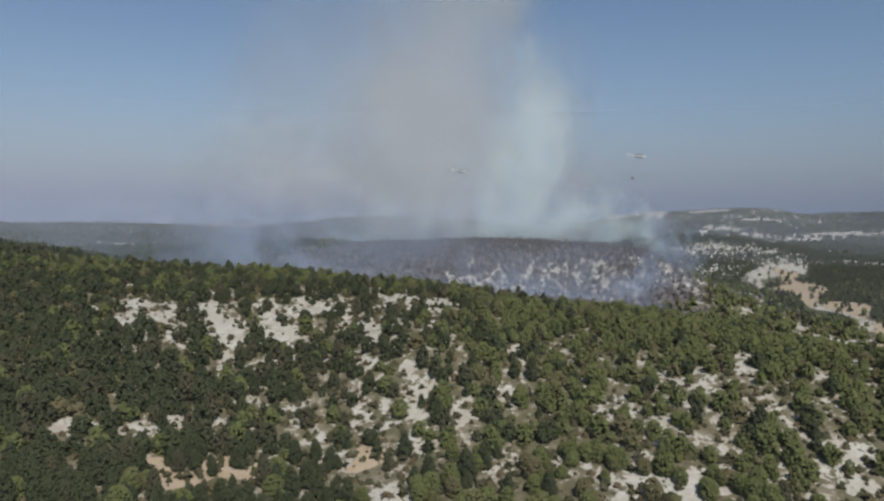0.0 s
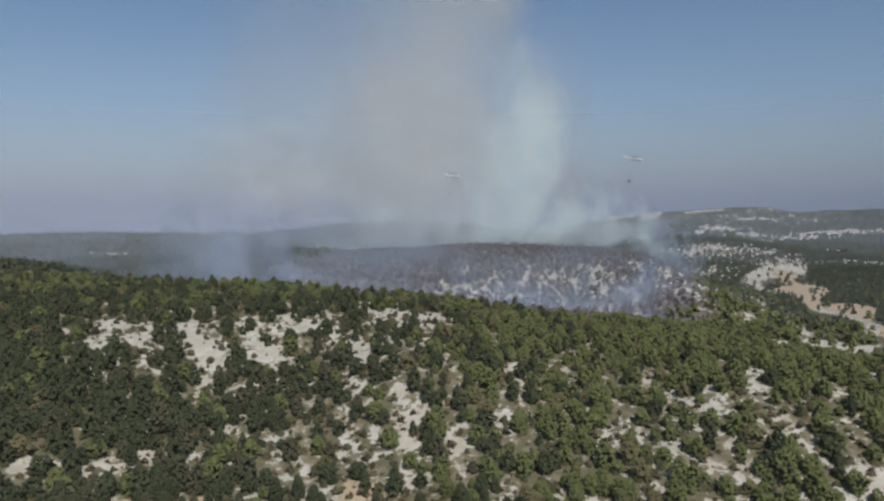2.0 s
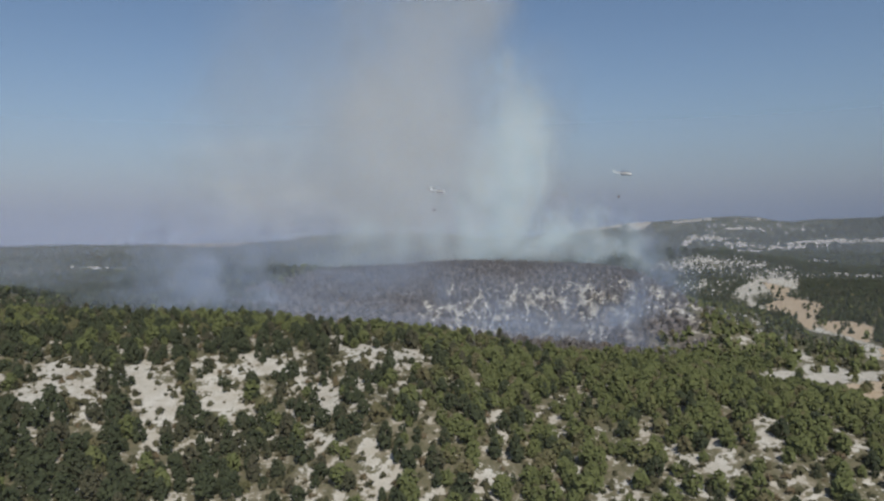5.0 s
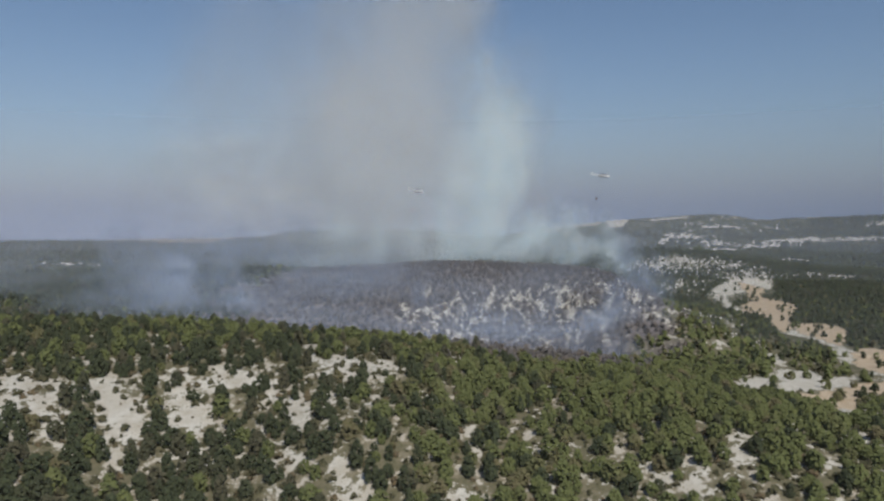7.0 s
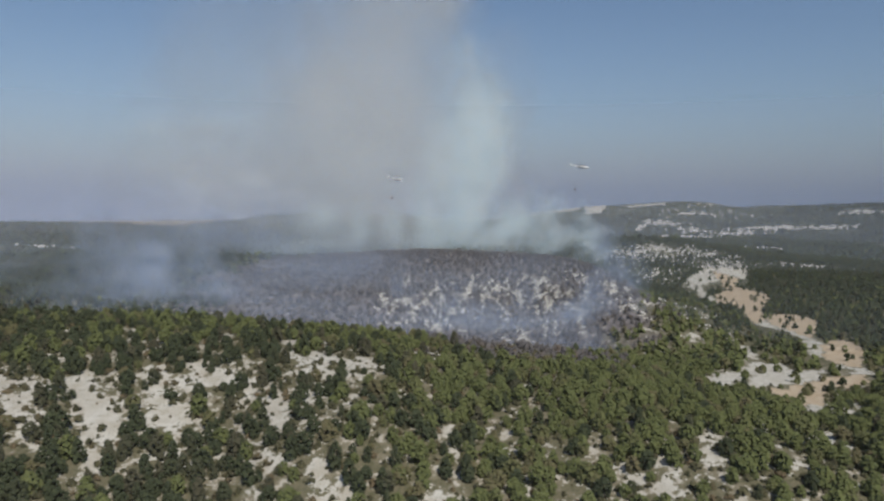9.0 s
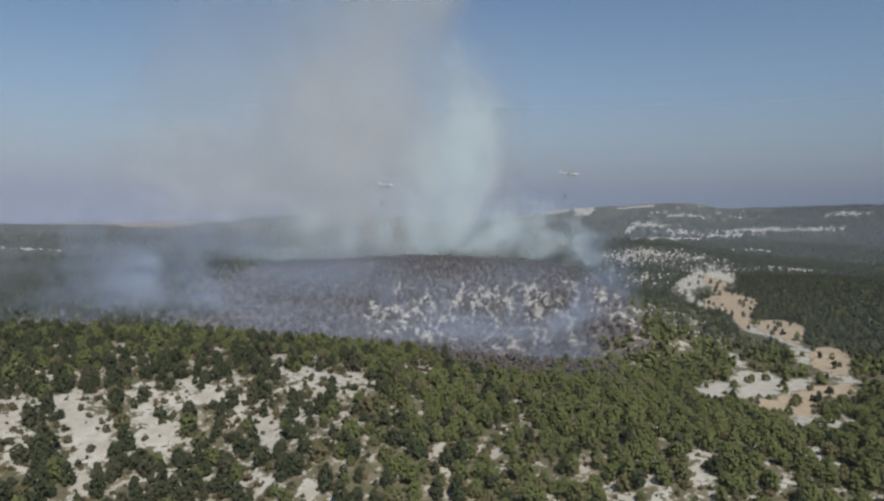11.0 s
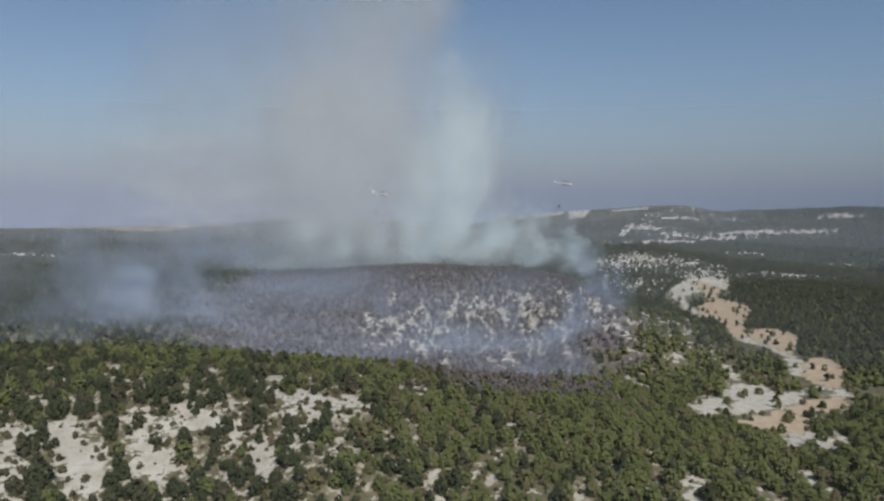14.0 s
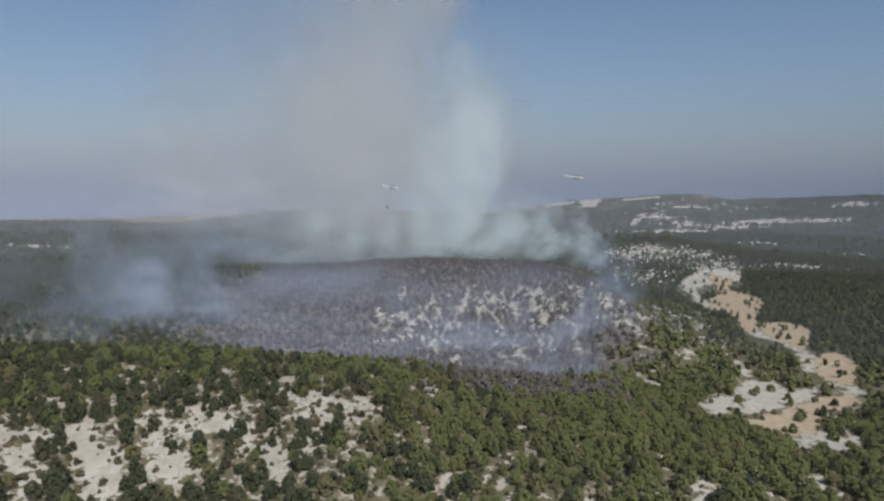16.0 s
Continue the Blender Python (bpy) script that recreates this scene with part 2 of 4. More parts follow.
CHALK_SLOPE_MIDDLE = [
    (-28, 217, -28, 217, 1.7), (-58, 208, -58, 208, 2.0), (6, 222, 6, 212, 1.6), (11, 222, 11, 222, 1.3), (23, 232, 23, 219, 1.3),
    (19, 200, 19, 200, 0.9), (47, 233, 47, 233, 2.0), (52, 223, 53, 214, 2.8), (46, 214, 46, 214, 1.7), (59, 227, 59, 217, 1.1),
    (61, 236, 61, 236, 1.0), (69, 218, 64, 207, 1.9), (73, 221, 73, 221, 1.4), (57, 203, 57, 203, 1.2), (61, 203, 61, 203, 1.3),
    (78, 238, 77, 227, 1.8), (89, 242, 89, 242, 2.1), (85, 227, 85, 227, 2.0), (77, 223, 77, 216, 1.2),
]
CHALK_SLOPE_RIGHT = [
    (107, 246, 104, 235, 1.5), (69, 246, 69, 246, 1.9), (83, 211, 83, 211, 1.5), (79, 197, 79, 197, 1.3), (75, 202, 75, 202, 1.6),
    (103, 213, 103, 213, 1.8), (102, 218, 102, 218, 1.2), (105, 203, 105, 203, 2.5), (109, 199, 109, 199, 1.9), (103, 189, 125, 197, 2.5),
    (108, 183, 113, 181, 2.0), (46, 181, 55, 182, 1.6), (64, 186, 76, 182, 1.9), (44, 192, 45, 183, 1.5), (130, 247, 130, 247, 1.6),
    (121, 233, 121, 233, 1.1), (28, 251, 28, 251, 1.0), (46, 264, 46, 264, 0.9),
]
CHALK_RIDGE = [
    (-150, 381, -150, 381, 1.5), (-115, 343, -115, 343, 1.6), (-99, 383, -93, 380, 1.5), (-93, 343, -78, 341, 1.3), (-96, 320, -96, 320, 1.5),
    (-135, 333, -135, 333, 1.6), (-114, 316, -114, 316, 1.5), (119, 365, 113, 337, 2.2), (133, 390, 125, 363, 1.5), (166, 452, 165, 426, 3.2),
    (272, 535, 252, 489, 1.8), (216, 590, 216, 590, 4.3), (294, 747, 294, 747, 5.5), (246, 683, 246, 684, 3.9), (273, 666, 273, 666, 3.3),
    (314, 679, 314, 679, 2.9), (217, 505, 217, 505, 2.1), (213, 510, 213, 510, 1.7), (282, 577, 282, 577, 2.0),
]
CHALK_FLECKS = [
    (133, 265, 140, 272, 1.8), (135, 266, 135, 267, 2.2), (134, 258, 134, 258, 0.9), (142, 259, 143, 259, 1.1), (153, 262, 156, 257, 2.0),
    (152, 256, 156, 252, 1.8), (165, 272, 166, 272, 0.9), (110, 255, 111, 250, 1.6), (106, 250, 107, 250, 2.0), (100, 247, 100, 247, 2.3),
    (113, 260, 113, 260, 1.0),
]
CHALK_FLECKS += [
    (111, 253, 111, 253, 1.8), (106, 247, 106, 242, 1.1), (104, 238, 105, 234, 1.1), (104, 250, 104, 250, 1.0), (90, 247, 88, 239, 1.6),
    (92, 242, 92, 242, 1.1), (83, 234, 88, 228, 1.2), (87, 226, 88, 226, 1.4), (139, 254, 139, 254, 1.2), (130, 240, 130, 237, 1.2),
    (116, 226, 116, 221, 1.2), (151, 260, 158, 263, 1.5), (155, 253, 155, 253, 1.3), (132, 264, 133, 265, 1.1),
]
CHALK_BURNT = [
    (7, 637, 5, 598, 2.8), (-1, 642, 5, 636, 1.9), (26, 635, 34, 594, 2.8), (47, 657, 34, 606, 3.8), (48, 611, 73, 619, 2.8),
    (60, 634, 66, 605, 2.4), (3, 568, 52, 592, 1.8), (41, 569, 41, 569, 2.2), (68, 702, 74, 681, 2.6), (95, 723, 76, 647, 3.1),
    (102, 693, 93, 650, 3.1), (104, 671, 108, 631, 3.0), (105, 612, 105, 612, 1.9), (125, 659, 127, 644, 3.0), (160, 712, 154, 672, 2.2),
    (151, 636, 141, 606, 2.4), (162, 623, 162, 623, 2.9), (185, 628, 168, 601, 2.4), (186, 598, 199, 608, 3.3), (185, 561, 185, 561, 2.2),
]
SOIL_SLOPE = [
    (-70, 177, -63, 176, 2.3), (-61, 182, -51, 186, 2.5), (-21, 198, -21, 198, 2.0), (-78, 182, -78, 182, 1.3),
]
CHALK_SLOPE_UPPER = [
    (-115, 290, -98, 298, 3.0), (-97, 296, -82, 269, 4.4), (-111, 279, -102, 263, 3.2), (-77, 309, -65, 278, 2.9), (-62, 314, -49, 301, 2.8),
    (-46, 305, -32, 284, 3.0), (-33, 287, -18, 280, 2.5), (-20, 309, -15, 287, 2.4), (-33, 332, -24, 317, 1.9), (-16, 325, -9, 316, 1.9),
    (0, 323, 0, 323, 2.6), (6, 309, 6, 309, 1.6), (18, 308, 18, 308, 1.6), (0, 277, 0, 277, 1.6), (13, 275, 13, 275, 1.4),
    (26, 263, 26, 263, 1.0), (151, 257, 151, 257, 2.0),
]
# the dry stream bed and the terraces by the near slope: outlines of sand and chalk, as x, y
SAND_BASIN = [(526, 1117), (524, 1032), (492, 985), (492, 923), (489, 888), (409, 762), (355, 660), (342, 652), (374, 732), (403, 809), (394, 829), (444, 932), (474, 965)]
SAND_BEND = [(387, 708), (414, 715), (416, 682), (398, 645), (352, 582), (354, 606), (356, 636), (362, 662)]
SAND_SHELF = [(343, 550), (372, 573), (366, 548), (358, 526), (308, 459), (303, 465), (304, 483), (319, 514)]
SAND_ROAD = [(293, 434), (280, 417), (260, 406), (258, 416), (219, 360), (210, 353), (190, 337), (183, 347), (180, 358), (213, 383), (255, 424), (276, 436)]
CHALK_BASIN = [(447, 1046), (485, 1094), (536, 1147), (571, 1100), (534, 1024), (493, 1034), (455, 1007), (430, 923), (427, 853), (387, 816), (423, 932), (442, 997)]
CHALK_NECK = [(347, 662), (370, 684), (364, 657), (353, 580), (340, 563), (348, 607), (345, 634), (339, 639)]
CHALK_BEND = [(348, 582), (348, 571), (338, 540), (311, 502), (305, 505), (325, 543)]
CHALK_PATH = [(304, 483), (306, 453), (304, 445), (285, 423), (282, 430), (297, 448), (296, 466)]
CHALK_SHELF = [(211, 425), (241, 472), (271, 484), (257, 449), (275, 457), (287, 465), (262, 425), (232, 404), (199, 380), (189, 377), (208, 407)]
CHALK_FRINGE = [(171, 384), (198, 409), (204, 406), (188, 382), (170, 362), (168, 370)]
CHALK_FOOT = [(215, 363), (220, 359), (225, 347), (239, 366), (232, 344), (206, 312), (186, 306), (210, 346), (181, 304), (176, 305), (189, 331)]
SAND_BANK = [(-68, 175), (-67, 182), (-59, 190), (-50, 189), (-48, 177), (-57, 178), (-64, 170)]
SAND_SCAR = [(-25, 202), (-22, 208), (-19, 201), (-20, 192), (-23, 193)]
CHALK_TERRACE = [(46, 181), (53, 185), (64, 187), (77, 185), (77, 181), (69, 175), (64, 168), (41, 167)]
CHALK_BROW = [(105, 196), (114, 199), (129, 200), (138, 201), (129, 187), (120, 186), (108, 184), (106, 187)]
CHALK_LEDGE = [(-28, 177), (-15, 181), (-3, 179), (-3, 171), (-26, 166)]
SAND_AREAS = [SAND_BANK, SAND_SCAR, SAND_BASIN, SAND_BEND, SAND_SHELF, SAND_ROAD]
CHALK_AREAS = [CHALK_TERRACE, CHALK_BROW, CHALK_LEDGE, CHALK_BASIN, CHALK_NECK, CHALK_BEND, CHALK_PATH, CHALK_SHELF, CHALK_FRINGE, CHALK_FOOT]
# loose patches beside it
CHALK_STREAM = [
    (205, 416, 215, 421, 2.0), (180, 389, 196, 405, 1.8), (171, 370, 171, 371, 2.5), (182, 403, 183, 403, 1.3), (258, 502, 259, 503, 3.0),
    (290, 594, 291, 594, 2.0), (269, 553, 270, 553, 1.9), (220, 513, 228, 522, 2.1), (270, 669, 272, 671, 3.9), (295, 707, 296, 708, 2.9),
    (239, 588, 240, 590, 2.9), (303, 670, 304, 669, 3.4), (350, 760, 356, 790, 3.0), (380, 900, 388, 930, 4.0),
]
# white cliffs under the rim: bearing from, to in degrees, distance, half height
CLIFFS = [
    (11.2, 12.7, 4330, 7), (13.1, 14.2, 4290, 10), (14.1, 15.6, 4250, 13), (16.0, 17.6, 4180, 15), (16.1, 17.3, 4080, 13), (19.3, 22.0, 4190, 10), (23.0, 25.5, 3800, 6),
    (22.5, 24.2, 3500, 6), (19.9, 20.5, 3420, 13), (19.9, 20.3, 3300, 12), (15.9, 17.2, 3990, 9),
]
# slopes of broken chalk: x, y, reach in x, reach in y, how many banks
BROKEN = [
    (440, 1250, 45, 55, 60),
    (500, 1265, 45, 60, 70),
    (570, 1245, 35, 55, 45),
    (422, 1110, 55, 60, 26),
    (560, 1150, 50, 60, 60),
    (695, 1145, 62, 36, 50),
    (1263, 1800, 105, 110, 26),
    (1200, 2160, 45, 60, 8),
    (1186, 2750, 180, 90, 60),
    (1339, 3020, 55, 90, 24),
    (1296, 3270, 50, 120, 44),
    (1485, 2880, 130, 60, 34),
]
BROKEN += [
    (1610, 3040, 80, 60, 44),
    (1740, 3010, 90, 60, 50),
    (1900, 2940, 85, 60, 40),
    (2271, 3267, 75, 100, 22),
    (1676, 3558, 330, 300, 30),
    (-1116, 2438, 80, 22, 16),
    (120, 640, 95, 70, 24),
    (255, 620, 40, 70, 75),
    (300, 720, 30, 60, 35),
]


# stretches where chalk shows through between the trees: x, y, reach in x, reach in y, how much
CHALKY = [
    (-50, 278, 85, 32, 0.46),
    (75, 222, 60, 38, 0.24),
    (-35, 232, 55, 40, 0.26),
    (-95, 198, 40, 22, 0.28),
    (108, 198, 45, 30, 0.30),
    (-30, 342, 110, 36, 0.36),
    (228, 425, 60, 45, 0.34),
    (120, 640, 105, 80, 0.26),
    (470, 960, 60, 120, 0.30),
]


def warped(x, y):
    """Edges wander by a few metres."""
    x, y = np.asarray(x, float), np.asarray(y, float)
    u = x + 1.5 * np.sin(y * 0.83 + 1.3 * np.sin(x * 0.31)) + 0.8 * np.sin(y * 1.9 + x * 1.1) + 1.4 * np.sin(y * 0.37 + 0.5)
    v = y + 1.8 * np.sin(x * 0.71 + 1.1 * np.sin(y * 0.27)) + 0.9 * np.sin(x * 1.7 - y * 0.9) + 1.6 * np.sin(x * 0.29 + 2.0)
    return u, v


def chalky(x, y):
    c = np.zeros(np.broadcast(x, y).shape)
    for cx, cy, rx, ry, k in CHALKY:
        c = np.maximum(c, k * np.exp(-(((x - cx) / rx) ** 4) - ((y - cy) / ry) ** 4))
    return c


def strokes(x, y, parts, wide=1.0, soft=1.6):
    """1 inside the strokes, falling to 0 over a soft edge."""
    x, y = warped(x, y)
    best = np.zeros(np.broadcast(x, y).shape)
    for ax, ay, bx, by, w in parts:
        dx, dy = bx - ax, by - ay
        t = np.clip(((x - ax) * dx + (y - ay) * dy) / max(dx * dx + dy * dy, 1e-6), 0, 1)
        d = np.hypot(x - ax - t * dx, y - ay - t * dy)
        best = np.maximum(best, np.clip(1 - (d - w * wide) / soft, 0, 1))
    return best


CHALK_BURNT = [(a, b, c, d, w * 0.38) for a, b, c, d, w in CHALK_BURNT]
for k in range(60):
    a, b = rng.uniform(15, 225), rng.uniform(575, 715)
    c, d = a + rng.uniform(-9, 5), b - rng.uniform(10, 40)
    CHALK_BURNT.append((a, b, c, d, rng.uniform(0.1, 0.8)))
    if k % 2:
        CHALK_BURNT.append((c, d, c + rng.uniform(-4, 10), d - rng.uniform(4, 14), rng.uniform(0.1, 0.8)))


CHALK_DASHES = []
# loose flecks of chalk: x, y from and to, how many, half length, half width
for x0, x1, y0, y1, count, long, wide in ((-190, 40, 300, 378, 60, 4.0, 0.9), (-10, 190, 185, 300, 70, 2.0, 0.35), (130, 260, 370, 540, 34, 2.0, 0.9), (-110, 0, 190, 260, 18, 2.5, 0.5)):
    for k in range(count):
        a, b, turn = rng.uniform(x0, x1), rng.uniform(y0, y1), rng.uniform(-0.9, 0.9)
        run = long * rng.uniform(0.3, 1.2)
        CHALK_DASHES.append((a - run * math.cos(turn), b - run * math.sin(turn), a + run * math.cos(turn), b + run * math.sin(turn), wide * rng.uniform(0.4, 1.2)))


def areas(x, y, outlines, grow=0.0, soft=2.4):
    """1 inside the outlines, falling to 0 over a soft edge."""
    x, y = x + 1.5 * np.sin(y * 0.37 + 0.5) + np.sin(y * 0.71 + x * 0.3), y + 2.2 * np.sin(x * 0.29 + 2.0) + 1.3 * np.sin(x * 0.67 - y * 0.2)
    best = np.zeros(np.broadcast(x, y).shape)
    for outline in outlines:
        near, within = np.full(best.shape, 1e9), np.zeros(best.shape, bool)
        for (ax, ay), (bx, by) in zip(outline, outline[1:] + outline[:1]):
            dx, dy = bx - ax, by - ay
            t = np.clip(((x - ax) * dx + (y - ay) * dy) / max(dx * dx + dy * dy, 1e-6), 0, 1)
            near = np.minimum(near, np.hypot(x - ax - t * dx, y - ay - t * dy))
            if dy:
                within ^= ((ay > y) != (by > y)) & (x < ax + (y - ay) / dy * dx)
        best = np.maximum(best, np.clip(0.5 + (np.where(within, near, -near) + grow) / soft, 0, 1))
    return best


def widened(parts, k):
    return [(a, b, c, d, w * k) for a, b, c, d, w in parts]


CHALK_ALL = widened(CHALK_SLOPE_LEFT, 1.2) + widened(CHALK_SLOPE_UPPER, 1.06) + widened(CHALK_GULLIES, 0.8)
CHALK_ALL += widened(CHALK_SLOPE_MIDDLE, 0.66) + widened(CHALK_SLOPE_RIGHT, 0.64) + CHALK_RIDGE + widened(CHALK_FLECKS, 0.8) + CHALK_DASHES + CHALK_BURNT + CHALK_STREAM
SOIL_ALL = widened(SOIL_SLOPE, 1.5)


def bare_ground(x, y, wide, soft):
    """Chalk or sand with no wood on it."""
    return np.maximum(strokes(x, y, CHALK_ALL + SOIL_ALL, wide, soft), areas(x, y, CHALK_AREAS + SAND_AREAS, 0.5, soft))


def burnt(x, y):
    """How far the fire has gone over a place, 0 to 1."""
    a = 1.15 - np.hypot((x - 48) / 186, (y - 680) / 220)
    b = 1.15 - np.hypot((x - 78) / 58, (y - 408) / 84)
    edge = 0.06 * np.sin(x * 0.11 + np.sin(y * 0.07)) + 0.05 * np.sin(y * 0.13)
    return np.clip(np.maximum(a * 5, b * 2.2) + edge * 5, 0, 1)


def broken(x, y):
    """How much of a slope is broken chalk."""
    b = np.zeros(np.broadcast(x, y).shape)
    for cx, cy, rx, ry, k in BROKEN:
        b = np.maximum(b, np.exp(-(((x - cx) / rx / 1.2) ** 2) - ((y - cy) / ry / 1.3) ** 2))
    return b


# ---- ground ----
def mesh_from(name, verts, faces, mats, smooth_faces=False, attributes=None, index=None):
    me = bpy.data.meshes.new(name)
    verts, faces = np.asarray(verts, np.float32), np.asarray(faces, np.int32)
    k = faces.shape[1]
    me.vertices.add(len(verts))
    me.vertices.foreach_set("co", verts.ravel())
    me.loops.add(faces.size)
    me.loops.foreach_set("vertex_index", faces.ravel())
    me.polygons.add(len(faces))
    me.polygons.foreach_set("loop_start", np.arange(0, faces.size, k, dtype=np.int32))
    me.polygons.foreach_set("use_smooth", np.full(len(faces), smooth_faces))
    for m in mats:
        me.materials.append(m)
    if index is not None:
        me.polygons.foreach_set("material_index", np.asarray(index, np.int32))
    for key, values in (attributes or {}).items():
        values = np.asarray(values, np.float32)
        vector = values.ndim == 2 and values.shape[1] == 3
        a = me.attributes.new(key, "FLOAT_VECTOR" if vector else "FLOAT", "POINT")
        a.data.foreach_set("vector" if vector else "value", values.ravel())
    me.update()
    me.validate()
    return me


def graded(start, dense_from, dense_to, end, step, growth):
    mid = list(np.arange(dense_from, dense_to + 0.1, step))
    out, v, d = [], dense_to, step
    while v < end:
        d *= growth
        v += d
        out.append(min(v, end))
    low, v, d = [], dense_from, step
    while v > start:
        d *= growth
        v -= d
        low.append(max(v, start))
    return np.array(low[::-1] + mid + out)


def build_ground():
    xs, ys = graded(-4300, -230, 420, 4300, 2.3, 1.07), graded(-900, 160, 720, 4900, 2.3, 1.027)
    x, y = np.meshgrid(xs, ys)
    z = height(x, y)
    chalk = np.maximum(strokes(x, y, CHALK_ALL, 0.85, 3.2), np.maximum(0.22 * smooth(440, 380, y), chalky(x, y)))
    sand = areas(x, y, SAND_AREAS, 0.8, 3.0)
    chalk = np.maximum(chalk, areas(x, y, CHALK_AREAS, 0.3, 3.0)) * (1 - sand) - 0.5 * sand
    soil = np.maximum(strokes(x, y, SOIL_ALL, 1.2, 2.5), sand)
    wood = smooth(420, 900, np.hypot(x, y))
    field = smooth(3700, 4100, np.hypot(x, y)) * smooth(500, -300, x)
    nx, ny = len(xs), len(ys)
    g = np.arange(nx * ny).reshape(ny, nx)
    faces = np.stack([g[:-1, :-1], g[:-1, 1:], g[1:, 1:], g[1:, :-1]], -1).reshape(-1, 4)
    at = {"bare": chalk.ravel(), "soil": soil.ravel(), "wood": wood.ravel(), "burn": burnt(x, y).ravel(), "field": field.ravel()}
    me = mesh_from("ground", np.stack([x, y, z], -1).reshape(-1, 3), faces, [GROUND], True, at)
    return tagged(new("ground", me), "pale chalk hills with pine litter, bare gullies and dirt tracks", "ground", kind="structure")


build_ground()


# ---- trees ----
def tuft(r, squash=0.85):
    """An uneven four-sided sprig of needles."""
    v = np.array([(1, 0, -0.35), (-0.5, 0.87, -0.35), (-0.5, -0.87, -0.35), (0, 0, 1.1)], float)
    v = v * r * rng.uniform(0.6, 1.4, (4, 1)) * (1, 1, squash)
    a, b, c = rng.uniform(0, 6.28), rng.uniform(-1.2, 1.2), rng.uniform(0, 6.28)
    tilt = np.array([[1, 0, 0], [0, math.cos(b), -math.sin(b)], [0, math.sin(b), math.cos(b)]])
    for k in (a, c):
        tilt = np.array([[math.cos(k), -math.sin(k), 0], [math.sin(k), math.cos(k), 0], [0, 0, 1]]) @ tilt
    return v @ tilt.T


TUFT_FACES = np.array([(0, 1, 3), (1, 2, 3), (2, 0, 3)])


def crown(tall, wide, low, count, size, round_top):
    """Tufts spread through an uneven crown."""
    verts, faces = [], []
    lean = rng.uniform(-0.06, 0.06, 2)
    lobes = rng.uniform(0.75, 1.15, 5)
    for k in range(count):
        h = low + (1 - low) * (k + rng.uniform(0, 1)) / count
        u = (h - low) / (1 - low)
        profile = (1 - u) ** 0.42 * (0.55 + 0.45 * min(1, u * 5)) if not round_top else math.sqrt(max(0.02, 1 - (2 * u - 0.85) ** 2 / 1.4))
        a = rng.uniform(0, 6.28)
        r = wide * profile * lobes[int(a / 6.28 * 5) % 5] * rng.uniform(0.45, 1.0)
        centre = np.array([math.cos(a) * r + lean[0] * h * tall, math.sin(a) * r + lean[1] * h * tall, h * tall])
        faces.append(TUFT_FACES + 4 * len(verts))
        verts.append(tuft(size * rng.uniform(0.7, 1.3) * (0.7 + 0.5 * profile)) + centre)
    verts = np.concatenate(verts)
    away = (verts - (0, 0, tall * (0.42 if round_top else 0.3))) * (1, 1, 0.8) / wide + (0, 0, 0.75)
    away /= np.linalg.norm(away, axis=1)[:, None]
    return verts, np.concatenate(faces), away


def stem(tall, r, sides=5, bend=0.15):
    """A tapered trunk with a few limbs."""
    verts, faces = [], []

    def tube(a, b, ra, rb):
        a, b = np.array(a, float), np.array(b, float)
        n0 = sum(len(v) for v in verts)
        ring = np.array([(math.cos(6.2832 * k / sides), math.sin(6.2832 * k / sides), 0) for k in range(sides)])
        verts.append(np.concatenate([a + ring * ra, b + ring * rb]))
        for k in range(sides):
            j = (k + 1) % sides
            faces.append((n0 + k, n0 + j, n0 + sides + j))
            faces.append((n0 + k, n0 + sides + j, n0 + sides + k))

    mid = (rng.uniform(-bend, bend), rng.uniform(-bend, bend), tall * 0.5)
    top = (rng.uniform(-bend, bend), rng.uniform(-bend, bend), tall * 0.93)
    tube((0, 0, -0.6), mid, r, r * 0.7)
    tube(mid, top, r * 0.7, r * 0.15)
    for k in range(5):
        h, a = tall * rng.uniform(0.35, 0.8), rng.uniform(0, 6.28)
        reach = tall * rng.uniform(0.12, 0.22)
        tube((mid[0] * 0.8, mid[1] * 0.8, h), (math.cos(a) * reach, math.sin(a) * reach, h + reach * 0.35), r * 0.35, r * 0.1)
    return np.concatenate(verts), np.array(faces)


# kinds of near pine: height, half width, bare stem, round top
PINE_KINDS = [(8.2, 3.1, 0.04, False), (7.4, 3.1, 0.04, True), (9.4, 2.9, 0.06, False), (6.2, 3.2, 0.02, True), (8.4, 2.7, 0.05, False), (7.8, 3.3, 0.03, True)]


def build_pine(kind):
    tall, wide, low, round_top = kind
    root = new("juniper_tree" if round_top else "pine_tree", None)
    needles = OLIVE if round_top else PINE_AND_SHADE
    v, f = stem(tall, 0.22)
    trunk = new("trunk", mesh_from("trunk", v, f, [BARK]))
    v, f, away = crown(tall, wide, low, 440, 0.50, round_top)
    leaves = new("crown", mesh_from("crown", v, f, [needles], attributes={"tint": np.zeros(len(v)), "away": away}))
    for o in (trunk, leaves):
        o.parent = root
    label = "round-topped olive-green juniper on a chalk slope" if round_top else "pointed dark green pine on a chalk slope"
    return tagged(root, label, "tree", "junipers on the near slope" if round_top else "pines on the near slope")


def in_view(x, y):
    """Inside the fan of land that is looked over."""
    turn = np.arctan2(x - 5, y - 5)
    return (turn > radians(-36)) & (turn < radians(40)) & (np.hypot(x, y) > 150)


